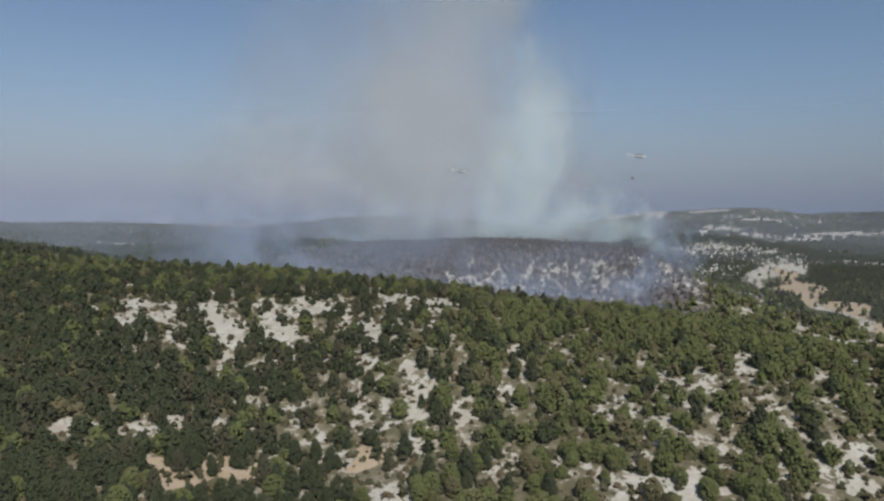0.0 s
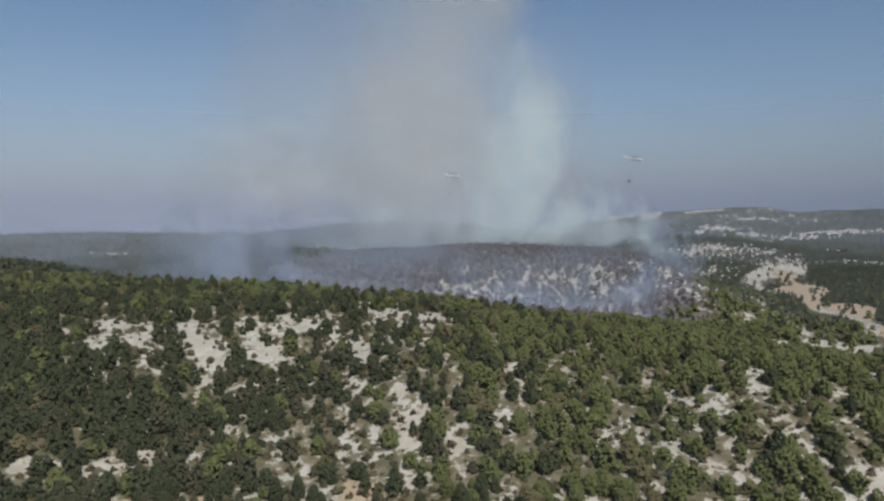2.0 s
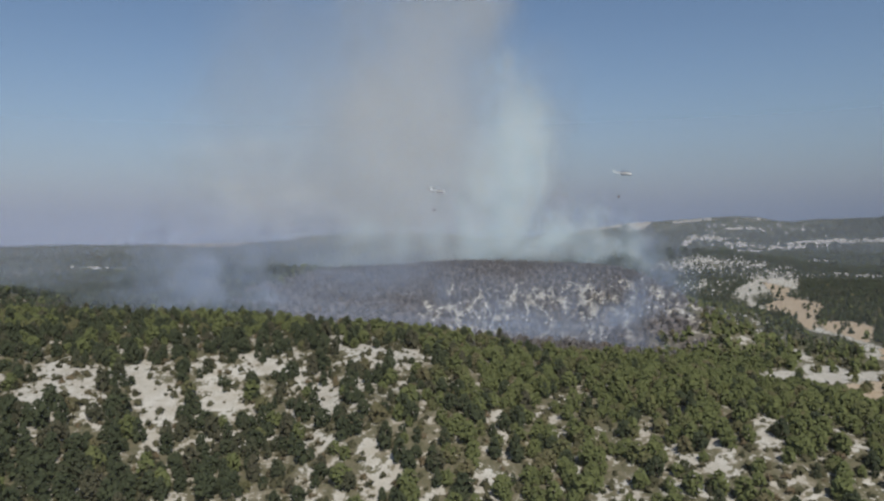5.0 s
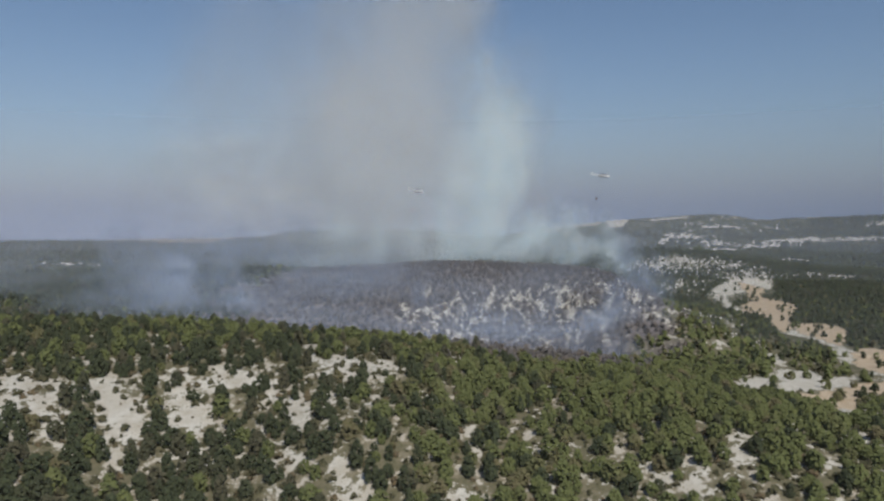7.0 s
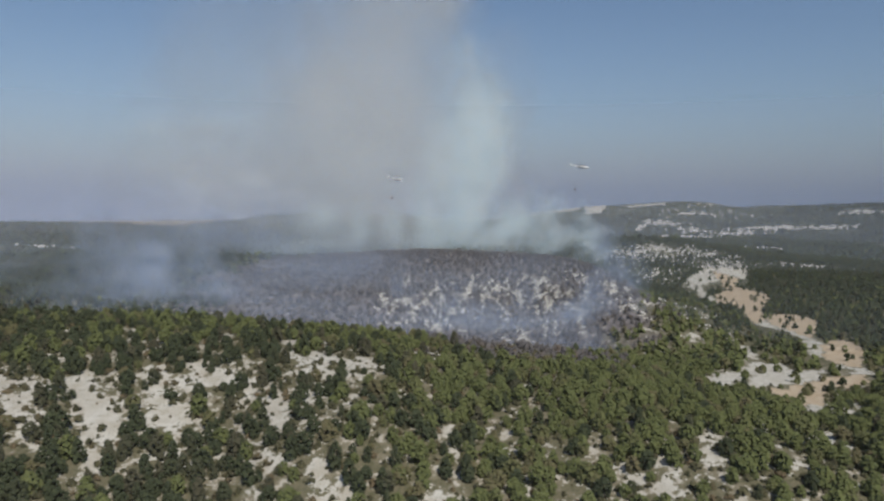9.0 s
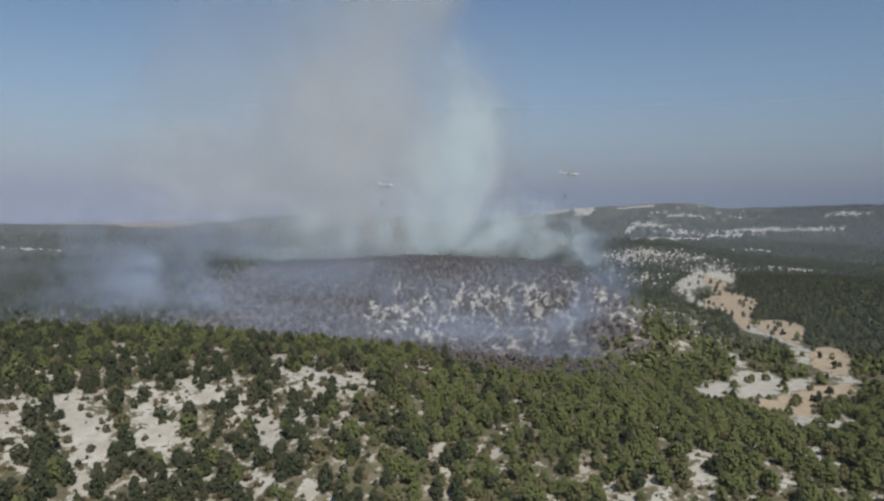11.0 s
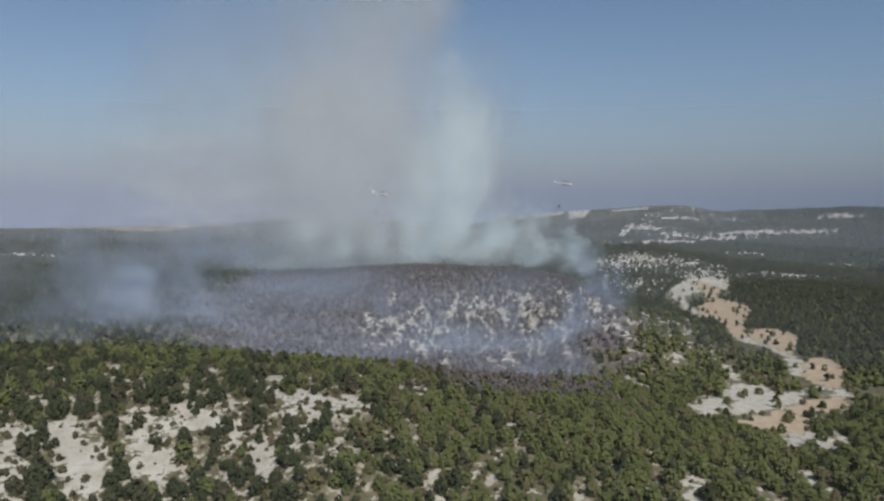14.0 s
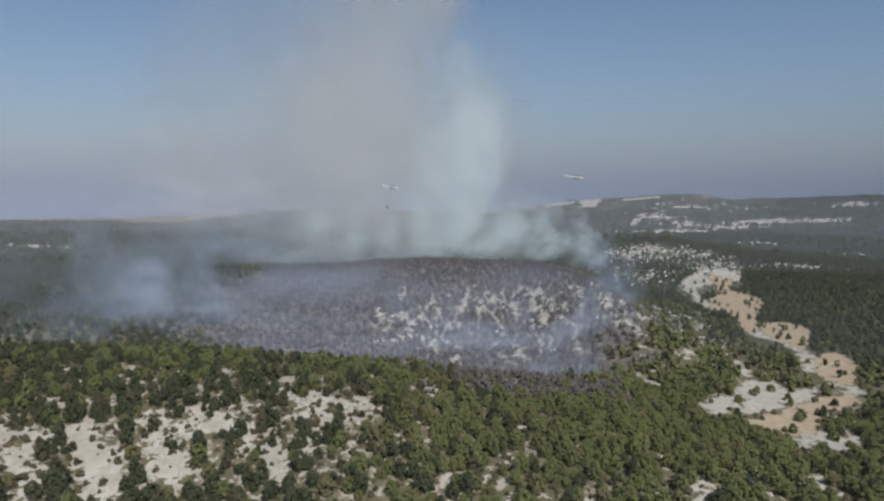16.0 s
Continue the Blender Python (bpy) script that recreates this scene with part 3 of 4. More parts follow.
def scatter(x0, x1, y0, y1, step):
    """Jittered spots, one to a cell."""
    gx, gy = np.meshgrid(np.arange(x0, x1, step), np.arange(y0, y1, step))
    x = gx.ravel() + rng.uniform(-0.48, 0.48, gx.size) * step
    y = gy.ravel() + rng.uniform(-0.48, 0.48, gx.size) * step
    keep = in_view(x, y)
    return x[keep], y[keep]


def clearing(x, y):
    """Bare ground that a tree here would stand on or crowd."""
    hit = bare_ground(x, y, 1.2, 0.8)
    reach = np.where((x > 125) & (y > 250) & (y < 440), 32.0, np.where((y < 380) & ((x < 140) | (y < 300)), 6.5 + 3 * smooth(225, 205, y), 0.062 * y))
    far = np.hypot(x, y)
    for part in (0.2, 0.4, 0.6, 0.8, 1.0):
        bx, by = x + x / far * reach * part, y + y / far * reach * part
        hit = np.maximum(hit, bare_ground(bx, by, 1.1, 0.6))
    return hit


def clump(x, y):
    """Thick and thin stands."""
    return 0.5 + 0.25 * np.sin(x * 0.09 + 1.7 * np.sin(y * 0.05)) * np.sin(y * 0.08 + np.sin(x * 0.06)) + 0.25 * np.sin(x * 0.23 + y * 0.17) * np.sin(y * 0.29 - x * 0.11)


def pine_shade_share(x, y):
    """The share of dark pines among the paler junipers; part of it paints shade."""
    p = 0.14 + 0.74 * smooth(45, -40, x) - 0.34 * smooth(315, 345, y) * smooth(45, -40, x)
    # far slopes and land under the smoke: shade put in as dark needles
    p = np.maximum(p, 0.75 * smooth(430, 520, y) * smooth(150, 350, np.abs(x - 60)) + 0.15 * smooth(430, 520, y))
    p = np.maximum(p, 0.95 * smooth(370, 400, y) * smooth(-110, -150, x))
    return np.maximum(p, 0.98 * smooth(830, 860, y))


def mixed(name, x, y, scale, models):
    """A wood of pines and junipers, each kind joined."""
    dark = rng.uniform(0, 1, len(x)) < pine_shade_share(x, y)
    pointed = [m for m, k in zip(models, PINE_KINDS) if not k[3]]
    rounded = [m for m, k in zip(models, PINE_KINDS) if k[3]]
    # dark needles go on juniper crowns too, partly as painted shade
    stand("pine_wood_" + name, "dark green pines thick on the slopes, their dark partly painted shade", x[dark], y[dark], scale[dark], pointed + rounded, PINE_AND_SHADE)
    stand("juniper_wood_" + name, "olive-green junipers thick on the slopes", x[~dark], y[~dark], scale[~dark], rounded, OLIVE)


def stand(name, label, x, y, scale, models, material_, category="trees"):
    """Trees past counting, joined."""
    z = height(x, y) - 0.3
    turn, pick, tint = rng.uniform(0, 6.28, len(x)), rng.integers(0, len(models), len(x)), rng.uniform(0, 1, len(x))
    allv, allf, allt, alla, n0 = [], [], [], [], 0
    for k, (v, f, away) in enumerate(models):
        w = np.nonzero(pick == k)[0]
        if not len(w):
            continue
        c, s = np.cos(turn[w])[:, None], np.sin(turn[w])[:, None]
        sc = scale[w][:, None]
        px = (v[:, 0] * c - v[:, 1] * s) * sc + x[w][:, None]
        py = (v[:, 0] * s + v[:, 1] * c) * sc + y[w][:, None]
        pz = v[:, 2] * sc * (0.85 + 0.3 * tint[w][:, None]) + z[w][:, None]
        allv.append(np.stack([px, py, pz], -1).reshape(-1, 3))
        allf.append((f[None] + (np.arange(len(w)) * len(v))[:, None, None]).reshape(-1, 3) + n0)
        allt.append(np.repeat(tint[w], len(v)))
        alla.append(np.stack([away[:, 0] * c - away[:, 1] * s, away[:, 0] * s + away[:, 1] * c, away[:, 2] + 0 * c], -1).reshape(-1, 3))
        n0 += len(w) * len(v)
    me = mesh_from(name, np.concatenate(allv), np.concatenate(allf), [material_], attributes={"tint": np.concatenate(allt), "away": np.concatenate(alla)})
    return tagged(new(name, me), label, category, kind="stuff")


def forest():
    pines = [build_pine(k) for k in PINE_KINDS]
    # near slope
    x, y = scatter(-260, 300, 150, 450, 4.15)
    bare = clearing(x, y)
    keep = (rng.uniform(0, 1, len(x)) < 0.22 + 0.85 * clump(x, y) + 0.42 * smooth(-35, -70, x) * smooth(285, 245, y) + 0.22 * smooth(40, 90, x) * smooth(225, 260, y) - 0.12 * smooth(300, 325, y) * smooth(390, 370, y) * smooth(60, 20, x) * smooth(-90, -40, x) + 0.35 * smooth(-60, -110, x) * smooth(285, 305, y)) & (bare < 0.3)
    keep |= (bare >= 0.3) & (rng.uniform(0, 1, len(x)) < 0.15 + 0.02 * smooth(0, 40, x) - 0.13 * smooth(140, 160, x))
    keep &= burnt(x, y) < rng.uniform(0.15, 0.95, len(x))
    x, y = x[keep], y[keep]
    size = 0.38 + 0.52 * rng.uniform(0, 1, len(x)) ** 0.8
    size += 0.1 * smooth(-30, -90, x) * smooth(260, 220, y)
    order = np.argsort(np.hypot(x, y))
    near = order[:294]
    dark = rng.uniform(0, 1, len(x)) < pine_shade_share(x, y)
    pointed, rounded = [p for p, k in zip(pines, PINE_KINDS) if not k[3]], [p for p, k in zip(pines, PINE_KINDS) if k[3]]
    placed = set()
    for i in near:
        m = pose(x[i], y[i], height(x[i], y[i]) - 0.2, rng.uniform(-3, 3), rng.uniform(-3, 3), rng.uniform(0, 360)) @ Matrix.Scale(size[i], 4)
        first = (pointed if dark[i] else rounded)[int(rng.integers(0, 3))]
        if first.name not in placed:
            placed.add(first.name)
            first.matrix_basis = m
        else:
            copy_thing(first, pose(0, 0, 0)).matrix_basis = m
    rest = order[294:]
    behind = rest[y[rest] > 405]
    rest = rest[y[rest] <= 405]
    mid_models = [crown(t, w, l, 104, 0.76, r) for t, w, l, r in PINE_KINDS]
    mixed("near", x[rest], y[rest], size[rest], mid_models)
    back_models = [crown(t, w, l, 24, 1.5, r) for t, w, l, r in PINE_KINDS]
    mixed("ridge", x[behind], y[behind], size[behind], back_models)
    # low scrub between the pines and on the chalk
    sx, sy = scatter(-240, 280, 150, 405, 2.7)
    bare = strokes(sx, sy, CHALK_ALL, 1.25, 1.0)
    keep = rng.uniform(0, 1, len(sx)) < np.where(bare > 0.4, 0.30, 0.55) * ((areas(sx, sy, CHALK_AREAS + SAND_AREAS, 2.0) < 0.5) | (sx < 150))
    sx, sy = sx[keep], sy[keep]
    scrub_models = [crown(1.4, 0.8, 0.05, 7, 0.65, True) for k in range(6)]
    stand("scrub", "low dry olive-brown scrub between the pines", sx, sy, rng.uniform(0.35, 1.0, len(sx)) ** 1.3 * 1.5, scrub_models, SCRUB, "shrubs")
    # burnt hill
    bx, by = scatter(-240, 300, 330, 900, 4.4)
    keep = (burnt(bx, by) >= rng.uniform(0.3, 0.9, len(bx))) & (strokes(bx, by, CHALK_BURNT, 1.3, 1.0) < 0.4) & (rng.uniform(0, 1, len(bx)) < 0.62)
    bx, by = bx[keep], by[keep]
    burnt_models = [crown(t * 0.55, w * 0.6, 0.12, 12, 0.95, r) for t, w, l, r in PINE_KINDS]
    stand("burnt_wood", "scorched grey-brown pines on the ashen hill", bx, by, rng.uniform(0.6, 1.05, len(bx)), burnt_models, CHARRED)
    # valley and further slopes
    fx, fy = scatter(-700, 950, 450, 1400, 5.9)
    far = clearing(fx, fy)
    keep = (burnt(fx, fy) < 0.5) & ((far < 0.3) | (rng.uniform(0, 1, len(fx)) < 0.07)) & (rng.uniform(0, 1, len(fx)) < 0.92 - 0.85 * broken(fx, fy))
    keep &= ~((np.abs(fx - 20) < 150) & (fy > 900) & (fy < 1250))
    fx, fy = fx[keep], fy[keep]
    far_models = [crown(t * 0.75, w * 0.66, 0.05, 6, 1.8, r) for t, w, l, r in PINE_KINDS]
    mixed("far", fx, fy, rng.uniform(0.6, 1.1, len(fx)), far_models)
    # woods of the distance
    dx, dy = scatter(-2000, 2600, 1400, 3600, 24)
    dx, dy = dx[np.hypot(dx, dy) > 1400], dy[np.hypot(dx, dy) > 1400]
    keep = rng.uniform(0, 1, len(dx)) < 0.95 - broken(dx, dy)
    dx, dy = dx[keep], dy[keep]
    distant_models = [crown(7, 6, 0.05, 4, 6.0, True) for k in range(6)]
    stand("pine_wood_distance", "dark woods on the far hills", dx, dy, rng.uniform(0.7, 1.3, len(dx)), distant_models, PINE_AND_SHADE)


forest()


# ---- smoke ----
def lobe_mesh(seed):
    """A billowing unit ball."""
    bm = bmesh.new()
    bmesh.ops.create_uvsphere(bm, u_segments=20, v_segments=12, radius=1)
    off = Vector((seed * 7.3, seed * 3.1, seed * 1.7))
    for v in bm.verts:
        v.co *= 1 + 0.10 * noise.noise(v.co * 1.6 + off) + 0.04 * noise.noise(v.co * 4 + off)
    for f in bm.faces:
        f.smooth = True
    me = bpy.data.meshes.new("smoke_lobe")
    bm.to_mesh(me)
    bm.free()
    return me


SMOKE_GREY = smoke_material("grey_smoke", 0.18, 0.76, (0.264, 0.294, 0.325), (0.279, 0.297, 0.312), 1.1, 2.0, 0.3)
SMOKE_WHITE = smoke_material("white_smoke", 0.32, 0.70, (0.250, 0.350, 0.405), (0.345, 0.380, 0.395), 1.4, 2.5, 0.5)
SMOKE_BLUE = smoke_material("blue_smoke", 0.30, 0.70, (0.138, 0.186, 0.262), (0.190, 0.222, 0.286), 1.5, 2.5, 0.4)


smoke_rng = np.random.default_rng(11)


def smoke(name, label, mat, lobes):
    """A body of smoke: lobes as x, y, z, half sizes, lean in degrees, density. Each breaks up into billows."""
    root = tagged(new(name), label, "smoke")
    root.location = lobes[0][:3]
    shapes = [lobe_mesh(k + len(name)) for k in range(6)]
    for me in shapes:
        me.materials.append(mat)
    for x, y, z, rx, ry, rz, lean, dens in lobes:
        spots = [(0, 0, 0, 0.95, 0.42)]
        for k in range(9 if dens > 0.45 else 6):
            a, r = smoke_rng.uniform(0, 6.28), smoke_rng.uniform(0.15, 0.8)
            spots.append((math.cos(a) * r, smoke_rng.uniform(-0.6, 0.6), math.sin(a) * r, smoke_rng.uniform(0.4, 0.7), smoke_rng.uniform(0.35, 0.8)))
        for u, v, w, size, part in spots:
            o = new("billow", shapes[int(smoke_rng.integers(0, 6))])
            o.parent = root
            m = pose(x + u * rx, y + v * ry, z + w * rz, 0, lean + smoke_rng.uniform(-14, 14), 0)
            o.matrix_basis = Matrix.Translation(-root.location) @ m @ Matrix.Diagonal((rx * size * 1.15, ry * size * 1.15, rz * size * 1.15, 1))
            o.color = (1, 1, 1, min(0.27, dens * part * 1.15))
            o.visible_shadow = False


# lobes of smoke: x, y, z, half sizes, lean, density
COLUMN = [
    (-8, 1043, 300, 165, 91, 270, 3, 0.40),
    (-40, 1033, 200, 150, 81, 150, 0, 0.38),
    (-95, 1070, 260, 200, 130, 275, -3, 0.28),
    (50, 1050, 380, 95, 58, 150, 4, 0.34),
    (-150, 1083, 150, 240, 67, 112, 0, 0.36),
    (0, 1062, 500, 190, 97, 170, 0, 0.36),
    (110, 1045, 190, 110, 58, 170, 0, 0.26),
    (-10, 1023, 95, 110, 42, 60, 0, 0.22),
    (-120, 1100, 330, 260, 120, 330, 0, 0.13),
]
PLUME_STEM = [
    (122, 997, 170, 64, 36, 120, 0, 0.62),
    (96, 990, 104, 58, 31, 74, 0, 0.50),
    (116, 997, 262, 58, 27, 84, -3, 0.42),
    (150, 980, 220, 40, 24, 70, 5, 0.30),
    (60, 975, 120, 30, 20, 66, -4, 0.26),
    (-75, 960, 84, 40, 20, 40, 4, 0.18),
    (-20, 955, 82, 22, 18, 46, -3, 0.20),
    (196, 924, 98, 34, 18, 40, -12, 0.42),
]
PLUME_WISPS = [
    (165, 940, 84, 28, 18, 40, 8, 0.36),
    (168, 915, 76, 55, 16, 24, -10, 0.36),
    (222, 900, 68, 46, 16, 22, -14, 0.34),
    (262, 885, 58, 34, 14, 18, -18, 0.28),
    (222, 905, 98, 26, 16, 36, -24, 0.26),
    (248, 892, 82, 22, 16, 32, -28, 0.28),
    (272, 880, 68, 20, 14, 28, -24, 0.22),
    (20, 940, 80, 20, 18, 40, 6, 0.18),
    (-70, 925, 72, 120, 20, 30, 0, 0.13),
    (110, 925, 72, 120, 20, 28, 0, 0.16),
]
VEIL_WEST = [
    (-192, 609, 58, 58, 19, 40, 0, 0.22),
    (-154, 579, 53, 33, 18, 35, 0, 0.20),
    (-236, 645, 71, 52, 24, 41, 0, 0.05),
    (-114, 600, 44, 46, 18, 30, 0, 0.13),
    (-185, 640, 78, 38, 22, 48, 6, 0.24),
    (-135, 650, 74, 30, 20, 42, -5, 0.18),
    (-230, 660, 84, 30, 22, 46, 4, 0.16),
    (-85, 660, 66, 26, 18, 34, 4, 0.09),
]
VEIL_FAR = [
    (-150, 929, 76, 74, 22, 37, 0, 0.20),
    (-310, 800, 58, 200, 50, 55, 0, 0.02),
    (-160, 620, 64, 75, 24, 44, 0, 0.16),
    (-178, 600, 50, 42, 18, 36, 0, 0.18),
    (-160, 900, 60, 150, 45, 45, 0, 0.05),
    # lobes over the west hill, added in place of the plume's shade there
    (-330, 600, 60, 120, 40, 58, 0, 0.09),
    (-255, 555, 52, 90, 30, 36, 0, 0.12),
    (-200, 540, 44, 60, 24, 34, 0, 0.12),
]
VEIL_SLOPE = [
    (-36, 601, 34, 72, 18, 24, 0, 0.13),
    (94, 566, 32, 85, 18, 20, 0, 0.20),
    (-69, 658, 58, 101, 18, 30, 0, 0.14),
    (99, 636, 59, 105, 18, 28, 0, 0.08),
    (60, 565, 56, 175, 26, 58, 0, 0.09),
    (-60, 575, 56, 120, 26, 36, 0, 0.05),
    (-70, 515, 40, 100, 22, 24, 0, 0.15),
    (40, 512, 34, 95, 22, 24, 0, 0.15),
    (60, 600, 46, 16, 14, 30, 5, 0.10),
    (20, 605, 44, 14, 14, 28, 4, 0.10),
]
VEIL_EAST = [
    (169, 558, 36, 35, 18, 26, 0, 0.28),
    (117, 459, 38, 34, 18, 30, 0, 0.17),
    (199, 569, 40, 13, 18, 39, 0, 0.27),
    (112, 478, 36, 55, 20, 28, 3, 0.15),
    (120, 590, 46, 14, 14, 28, -5, 0.13),
    (178, 590, 52, 16, 14, 34, 8, 0.22),
    (214, 640, 62, 16, 18, 32, 14, 0.26),
    (228, 650, 48, 14, 16, 32, 18, 0.24),
    (200, 650, 86, 18, 16, 30, -25, 0.26),
]
smoke("smoke_column", "tall grey-brown smoke column rising behind the burnt hill", SMOKE_GREY, COLUMN)
smoke("smoke_plume", "white and pale cyan smoke plume in full light", SMOKE_WHITE, PLUME_STEM + PLUME_WISPS)
smoke("smoke_bank", "thin blue smoke drifting low over the burnt slope", SMOKE_BLUE, VEIL_WEST + VEIL_FAR + VEIL_SLOPE + VEIL_EAST)


# ---- haze of the distance, painted on curved sheets ----
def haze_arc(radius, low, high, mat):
    """A curved sheet painted as hazy air, round the land looked over."""
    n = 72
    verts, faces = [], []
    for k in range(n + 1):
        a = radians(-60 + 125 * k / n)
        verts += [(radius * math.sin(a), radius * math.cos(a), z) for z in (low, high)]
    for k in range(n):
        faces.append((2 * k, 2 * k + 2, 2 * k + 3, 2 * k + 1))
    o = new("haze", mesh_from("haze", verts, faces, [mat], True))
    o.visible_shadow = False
    return tagged(o, "curved sheet of painted haze across the land and low sky", "haze", kind="structure")


# thin veil added before the near slope, lifts its dark tones
haze_arc(135, -60, 700, haze_material("tone_lift_veil", (0.62, 0.60, 0.54), (350, 650), 0.024))
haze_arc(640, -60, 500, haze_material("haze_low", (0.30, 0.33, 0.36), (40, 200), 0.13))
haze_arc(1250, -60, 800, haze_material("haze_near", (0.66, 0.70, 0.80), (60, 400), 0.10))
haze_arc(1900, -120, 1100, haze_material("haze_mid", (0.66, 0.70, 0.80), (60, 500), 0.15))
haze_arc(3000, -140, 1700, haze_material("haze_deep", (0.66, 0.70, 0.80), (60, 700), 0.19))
# stands behind the hills and paints the low sky
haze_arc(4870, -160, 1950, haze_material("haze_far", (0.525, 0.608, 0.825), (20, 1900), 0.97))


# ---- broken chalk ----
def bank():
    """A low eroded bank, steep to the front."""
    n = 7
    ring = [(math.cos(6.2832 * k / n) * rng.uniform(0.7, 1.2), math.sin(6.2832 * k / n) * rng.uniform(0.7, 1.2), -0.25) for k in range(n)]
    top = [(x * 0.55 + rng.uniform(-0.1, 0.1), y * 0.5 + 0.25, 0.75 + rng.uniform(-0.15, 0.15)) for x, y, z in ring]
    verts = ring + top + [(0, 0.3, 0.9)]
    faces = []
    for k in range(n):
        j = (k + 1) % n
        faces += [(k, j, n + j), (k, n + j, n + k), (n + k, n + j, 2 * n)]
    verts = np.array(verts)
    return verts, np.array(faces), verts


def chalk_banks():
    models = [bank() for k in range(8)]
    x, y, r = [], [], []
    for cx, cy, rx, ry, k in BROKEN:
        n = int(k * (2.0 + 2.0 * smooth(900, 1100, cy)))
        x.append(cx + rng.normal(0, 0.75, n) * rx)
        y.append(cy + rng.normal(0, 0.55, n) * ry)
        size = 1.2 + 1.1 * smooth(500, 1200, cy) + 3.6 * smooth(1500, 3000, cy)
        r.append(size * rng.uniform(0.35, 1.4, n))
    for start, end, away, w in CLIFFS:
        n = 14 + int(radians(end - start) * away / w * 3)
        turn, out = np.radians(rng.uniform(start, end, n)), away + rng.normal(0, 1.2, n) * w
        x.append(np.sin(turn) * out)
        y.append(np.cos(turn) * out)
        r.append(w * rng.uniform(0.5, 1.1, n))
    x, y, r = np.concatenate(x), np.concatenate(y), np.concatenate(r)
    stand("chalk_banks", "broken white chalk banks on the slopes", x, y, r, models, CHALK, "rock")


chalk_banks()


# ---- helicopters ----
def paint(name, colour, rough=0.35, metal=0.0):
    m, n, l, b = material(name)
    l.new(mix(n, l, ramp(n, l, noise_node(n, l, 1.3, 3), 0.4, 0.75), colour, tuple(c * 0.8 for c in colour)), b.inputs["Base Color"])
    b.inputs["Roughness"].default_value, b.inputs["Metallic"].default_value = rough, metal
    return m


WHITE_PAINT = paint("white_paint", (0.80, 0.80, 0.80))
BLUE_PAINT = paint("dark_blue_paint", (0.05, 0.07, 0.13))
DARK_GLASS = paint("dark_glass", (0.02, 0.025, 0.03), 0.08)
ROTOR_GREY = paint("rotor_grey", (0.10, 0.10, 0.11), 0.5)
BUCKET_RED = paint("bucket_fabric", (0.10, 0.05, 0.04), 0.8)


def part(name, bm, mat, parent, label=""):
    me = bpy.data.meshes.new(name)
    bm.to_mesh(me)
    bm.free()
    me.materials.append(mat)
    o = new(name, me)
    o.parent = parent
    return tagged(o, label)


def loft(rings, sides=14):
    """A hull through upright rings: x, middle height, half width, half height."""
    bm = bmesh.new()
    loops = []
    for x, z, w, h in rings:
        loops.append([bm.verts.new((x, math.copysign(abs(math.cos(a)) ** 0.8, math.cos(a)) * w, z + math.copysign(abs(math.sin(a)) ** 0.8, math.sin(a)) * h)) for a in (6.2832 * k / sides for k in range(sides))])
    for a, b in zip(loops, loops[1:]):
        for k in range(sides):
            j = (k + 1) % sides
            bm.faces.new((a[k], a[j], b[j], b[k]))
    bm.faces.new(loops[0])
    bm.faces.new(loops[-1][::-1])
    bmesh.ops.recalc_face_normals(bm, faces=bm.faces[:])
    for f in bm.faces:
        f.smooth = len(f.verts) == 4
    return bm


def slab(length, width, thick, taper=0.8):
    """A bevelled blade along x from the origin."""
    bm = bmesh.new()
    bmesh.ops.create_cube(bm, size=1)
    for v in bm.verts:
        far = v.co.x > 0
        v.co = Vector((length if far else 0.0, v.co.y * width * (taper if far else 1), v.co.z * thick))
    bmesh.ops.bevel(bm, geom=bm.edges[:], offset=min(width, thick) * 0.25, segments=1, affect="EDGES")
    return bm


def rod(a, b, r, sides=8):
    bm = bmesh.new()
    d = Vector(b) - Vector(a)
    bmesh.ops.create_cone(bm, cap_ends=True, segments=sides, radius1=r, radius2=r, depth=d.length)
    bm.transform(Matrix.Translation((Vector(a) + Vector(b)) / 2) @ d.to_track_quat("Z", "Y").to_matrix().to_4x4())
    return bm


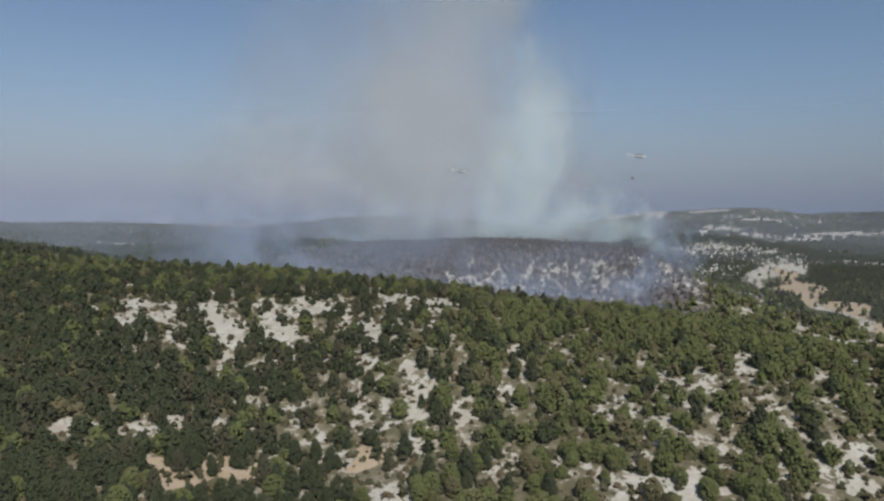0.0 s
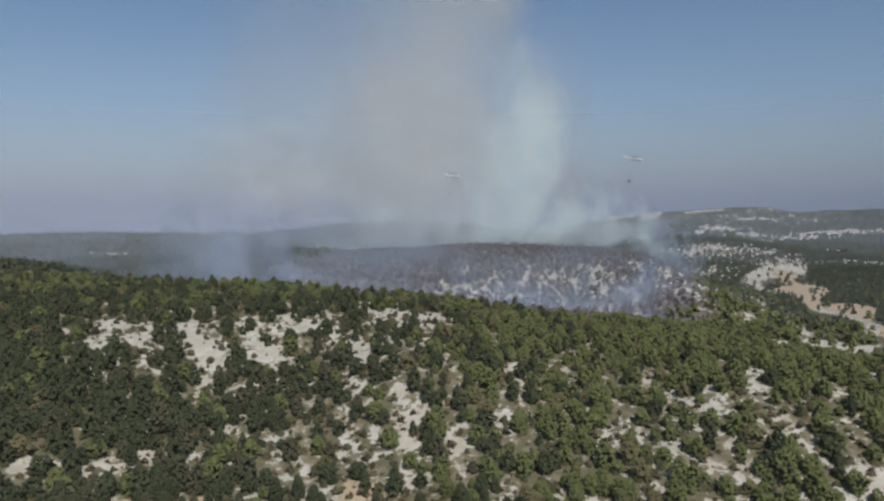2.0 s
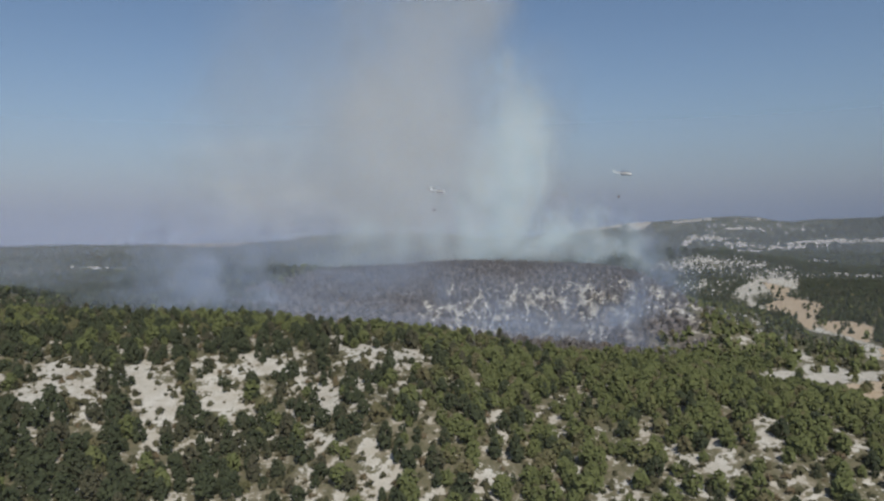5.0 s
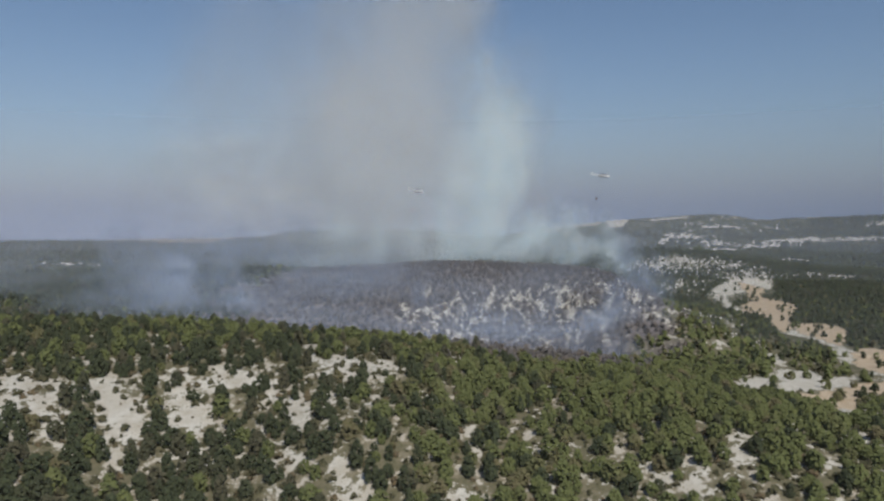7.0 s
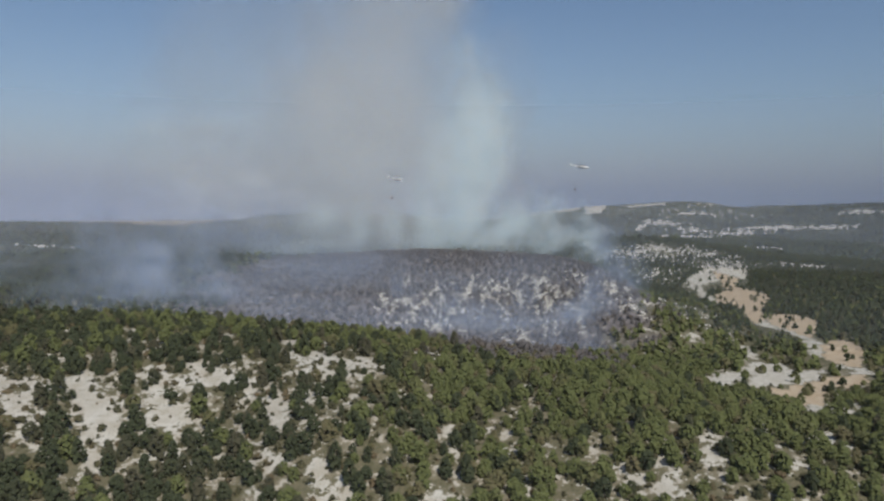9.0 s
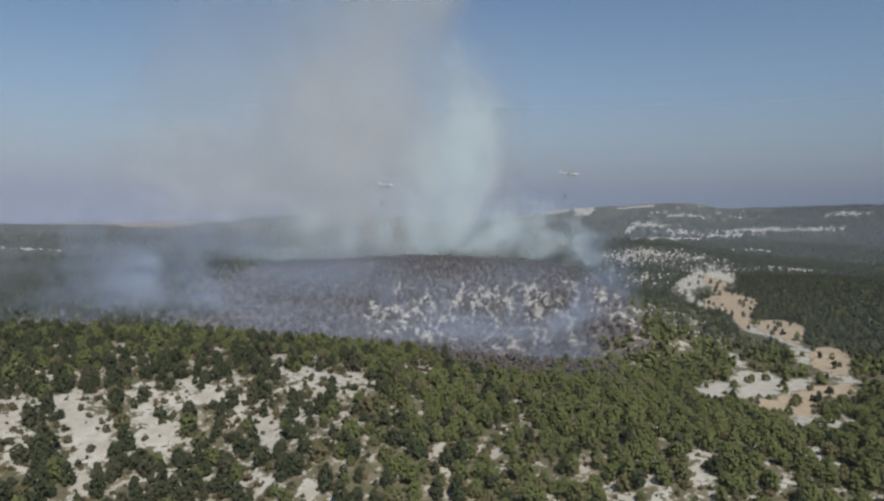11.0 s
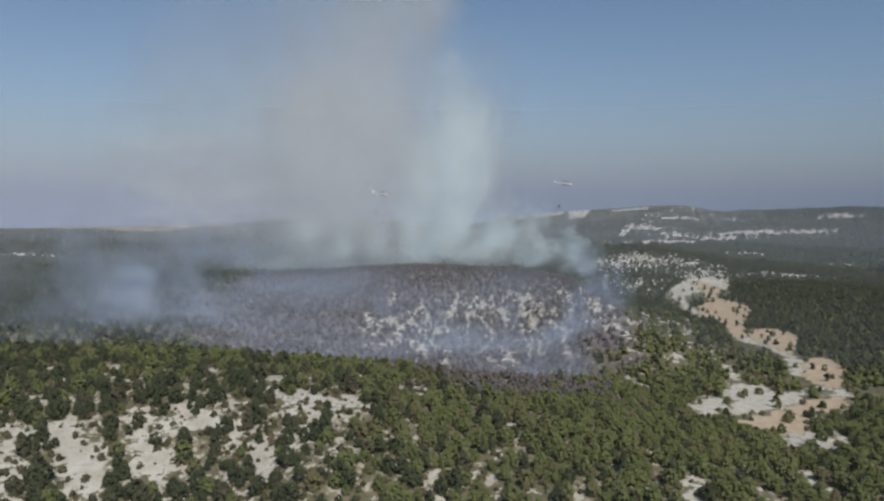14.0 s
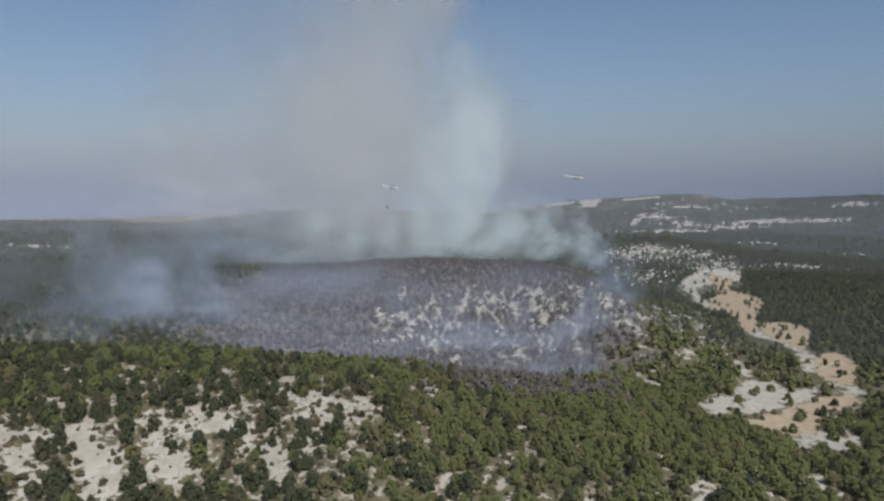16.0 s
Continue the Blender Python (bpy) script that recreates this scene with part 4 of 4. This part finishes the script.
def build_helicopter():
    """Nose along +x; the belly at the origin's height."""
    root = new("helicopter")
    part("fuselage", loft([(-3.6, 2.0, 0.5, 0.5), (-2.6, 1.8, 1.1, 1.0), (0, 1.7, 1.25, 1.2), (4, 1.65, 1.25, 1.2), (6.2, 1.5, 1.15, 1.05), (7.4, 1.3, 0.8, 0.75), (8.0, 1.2, 0.25, 0.3)]), WHITE_PAINT, root, "white painted fuselage")
    part("belly", loft([(-2.4, 0.75, 0.8, 0.22), (0, 0.62, 1.29, 0.42), (4, 0.60, 1.29, 0.42), (6.2, 0.62, 1.0, 0.3), (7.2, 0.75, 0.5, 0.15)]), BLUE_PAINT, root, "dark blue belly band")
    part("engine_cowl", loft([(-2.2, 2.9, 0.4, 0.35), (-0.5, 3.1, 0.85, 0.6), (2.5, 3.1, 0.85, 0.55), (4.4, 2.95, 0.5, 0.35)]), BLUE_PAINT, root, "dark blue engine cowl")
    boom = part("tail_boom", loft([(-3.4, 2.1, 0.5, 0.5), (-7, 2.35, 0.32, 0.34), (-10.2, 2.6, 0.2, 0.22)]), WHITE_PAINT, root)
    fin = slab(2.8, 1.1, 0.2, 0.6)
    fin.transform(pose(-10.0, 0, 2.5, 90, -62, 0))
    part("tail_fin", fin, WHITE_PAINT, boom)
    tail = slab(1.9, 0.25, 0.05)
    tail.transform(pose(-10.9, 0.25, 4.4, 90, 20, 0))
    part("tail_rotor", tail, ROTOR_GREY, boom)
    part("windscreen", loft([(6.0, 1.95, 1.0, 0.5), (7.0, 1.75, 0.78, 0.42), (7.6, 1.6, 0.4, 0.25)]), DARK_GLASS, root, "dark glass windscreen")
    for k in range(5):
        for side in (-1, 1):
            w = slab(0.55, 0.06, 0.55, 1.0)
            w.transform(pose(-1.2 + k * 1.35, side * 1.25, 1.95))
            part("cabin_window", w, DARK_GLASS, root)
    hub = part("rotor_hub", rod((1.2, 0, 3.5), (1.2, 0, 4.3), 0.32), ROTOR_GREY, root)
    for k in range(5):
        blade = slab(9.2, 0.5, 0.08)
        blade.transform(pose(1.2, 0, 4.25, 0, 2, 72 * k + 11))
        part("rotor_blade", blade, ROTOR_GREY, hub)
    for x, y in ((4.9, 0.0), (-1.2, 1.6), (-1.2, -1.6)):
        leg = part("wheel_strut", rod((x, y * 0.7, 0.7), (x, y, -0.5), 0.08), ROTOR_GREY, root)
        tyre = bmesh.new()
        bmesh.ops.create_cone(tyre, cap_ends=True, segments=16, radius1=0.38, radius2=0.38, depth=0.28)
        bmesh.ops.bevel(tyre, geom=[e for e in tyre.edges if len(e.link_faces) == 2 and e.calc_face_angle(0) > 1], offset=0.07, segments=2, affect="EDGES")
        tyre.transform(pose(x, y, -0.5, 90))
        part("tyre", tyre, ROTOR_GREY, leg)
    return tagged(root, "white and blue helicopter in flight above the smoke", "helicopter", "helicopters fighting the fire")


def build_bucket():
    """A slung water bucket under its cable, hung at the origin."""
    root = new("water_bucket")
    part("cable", rod((0, 0, 0), (0, 0, -19), 0.06, 6), ROTOR_GREY, root, "thin steel cable")
    bm = bmesh.new()
    bmesh.ops.create_cone(bm, cap_ends=True, segments=18, radius1=0.8, radius2=1.25, depth=2.2)
    bmesh.ops.delete(bm, geom=[f for f in bm.faces if f.normal.z > 0.9], context="FACES")
    bm.transform(pose(0, 0, -21.6))
    part("bucket", bm, BUCKET_RED, root, "dark fabric bucket")
    bm = bmesh.new()
    bmesh.ops.create_cone(bm, cap_ends=False, segments=18, radius1=1.32, radius2=1.32, depth=0.16)
    bm.transform(pose(0, 0, -20.5))
    part("rim", bm, ROTOR_GREY, root)
    for k in range(4):
        a = 1.5708 * k
        part("strap", rod((0, 0, -19), (math.cos(a) * 1.25, math.sin(a) * 1.25, -20.5), 0.04, 5), ROTOR_GREY, root)
    return tagged(root, "dark water bucket slung from a helicopter by cable", "bucket", "slung buckets")


near_machine, near_bucket = build_helicopter(), build_bucket()
near_machine.matrix_basis = pose(198.7, 726.0, 151.4, 0, 4, -12)
near_bucket.matrix_basis = pose(198.7, 726.0, 151.7, 0, 12, -12)
copy_thing(near_machine, pose(21.0, 873.4, 140.1, 0, 3, 20))
copy_thing(near_bucket, pose(21.0, 873.4, 140.4, 0, 14, 20))
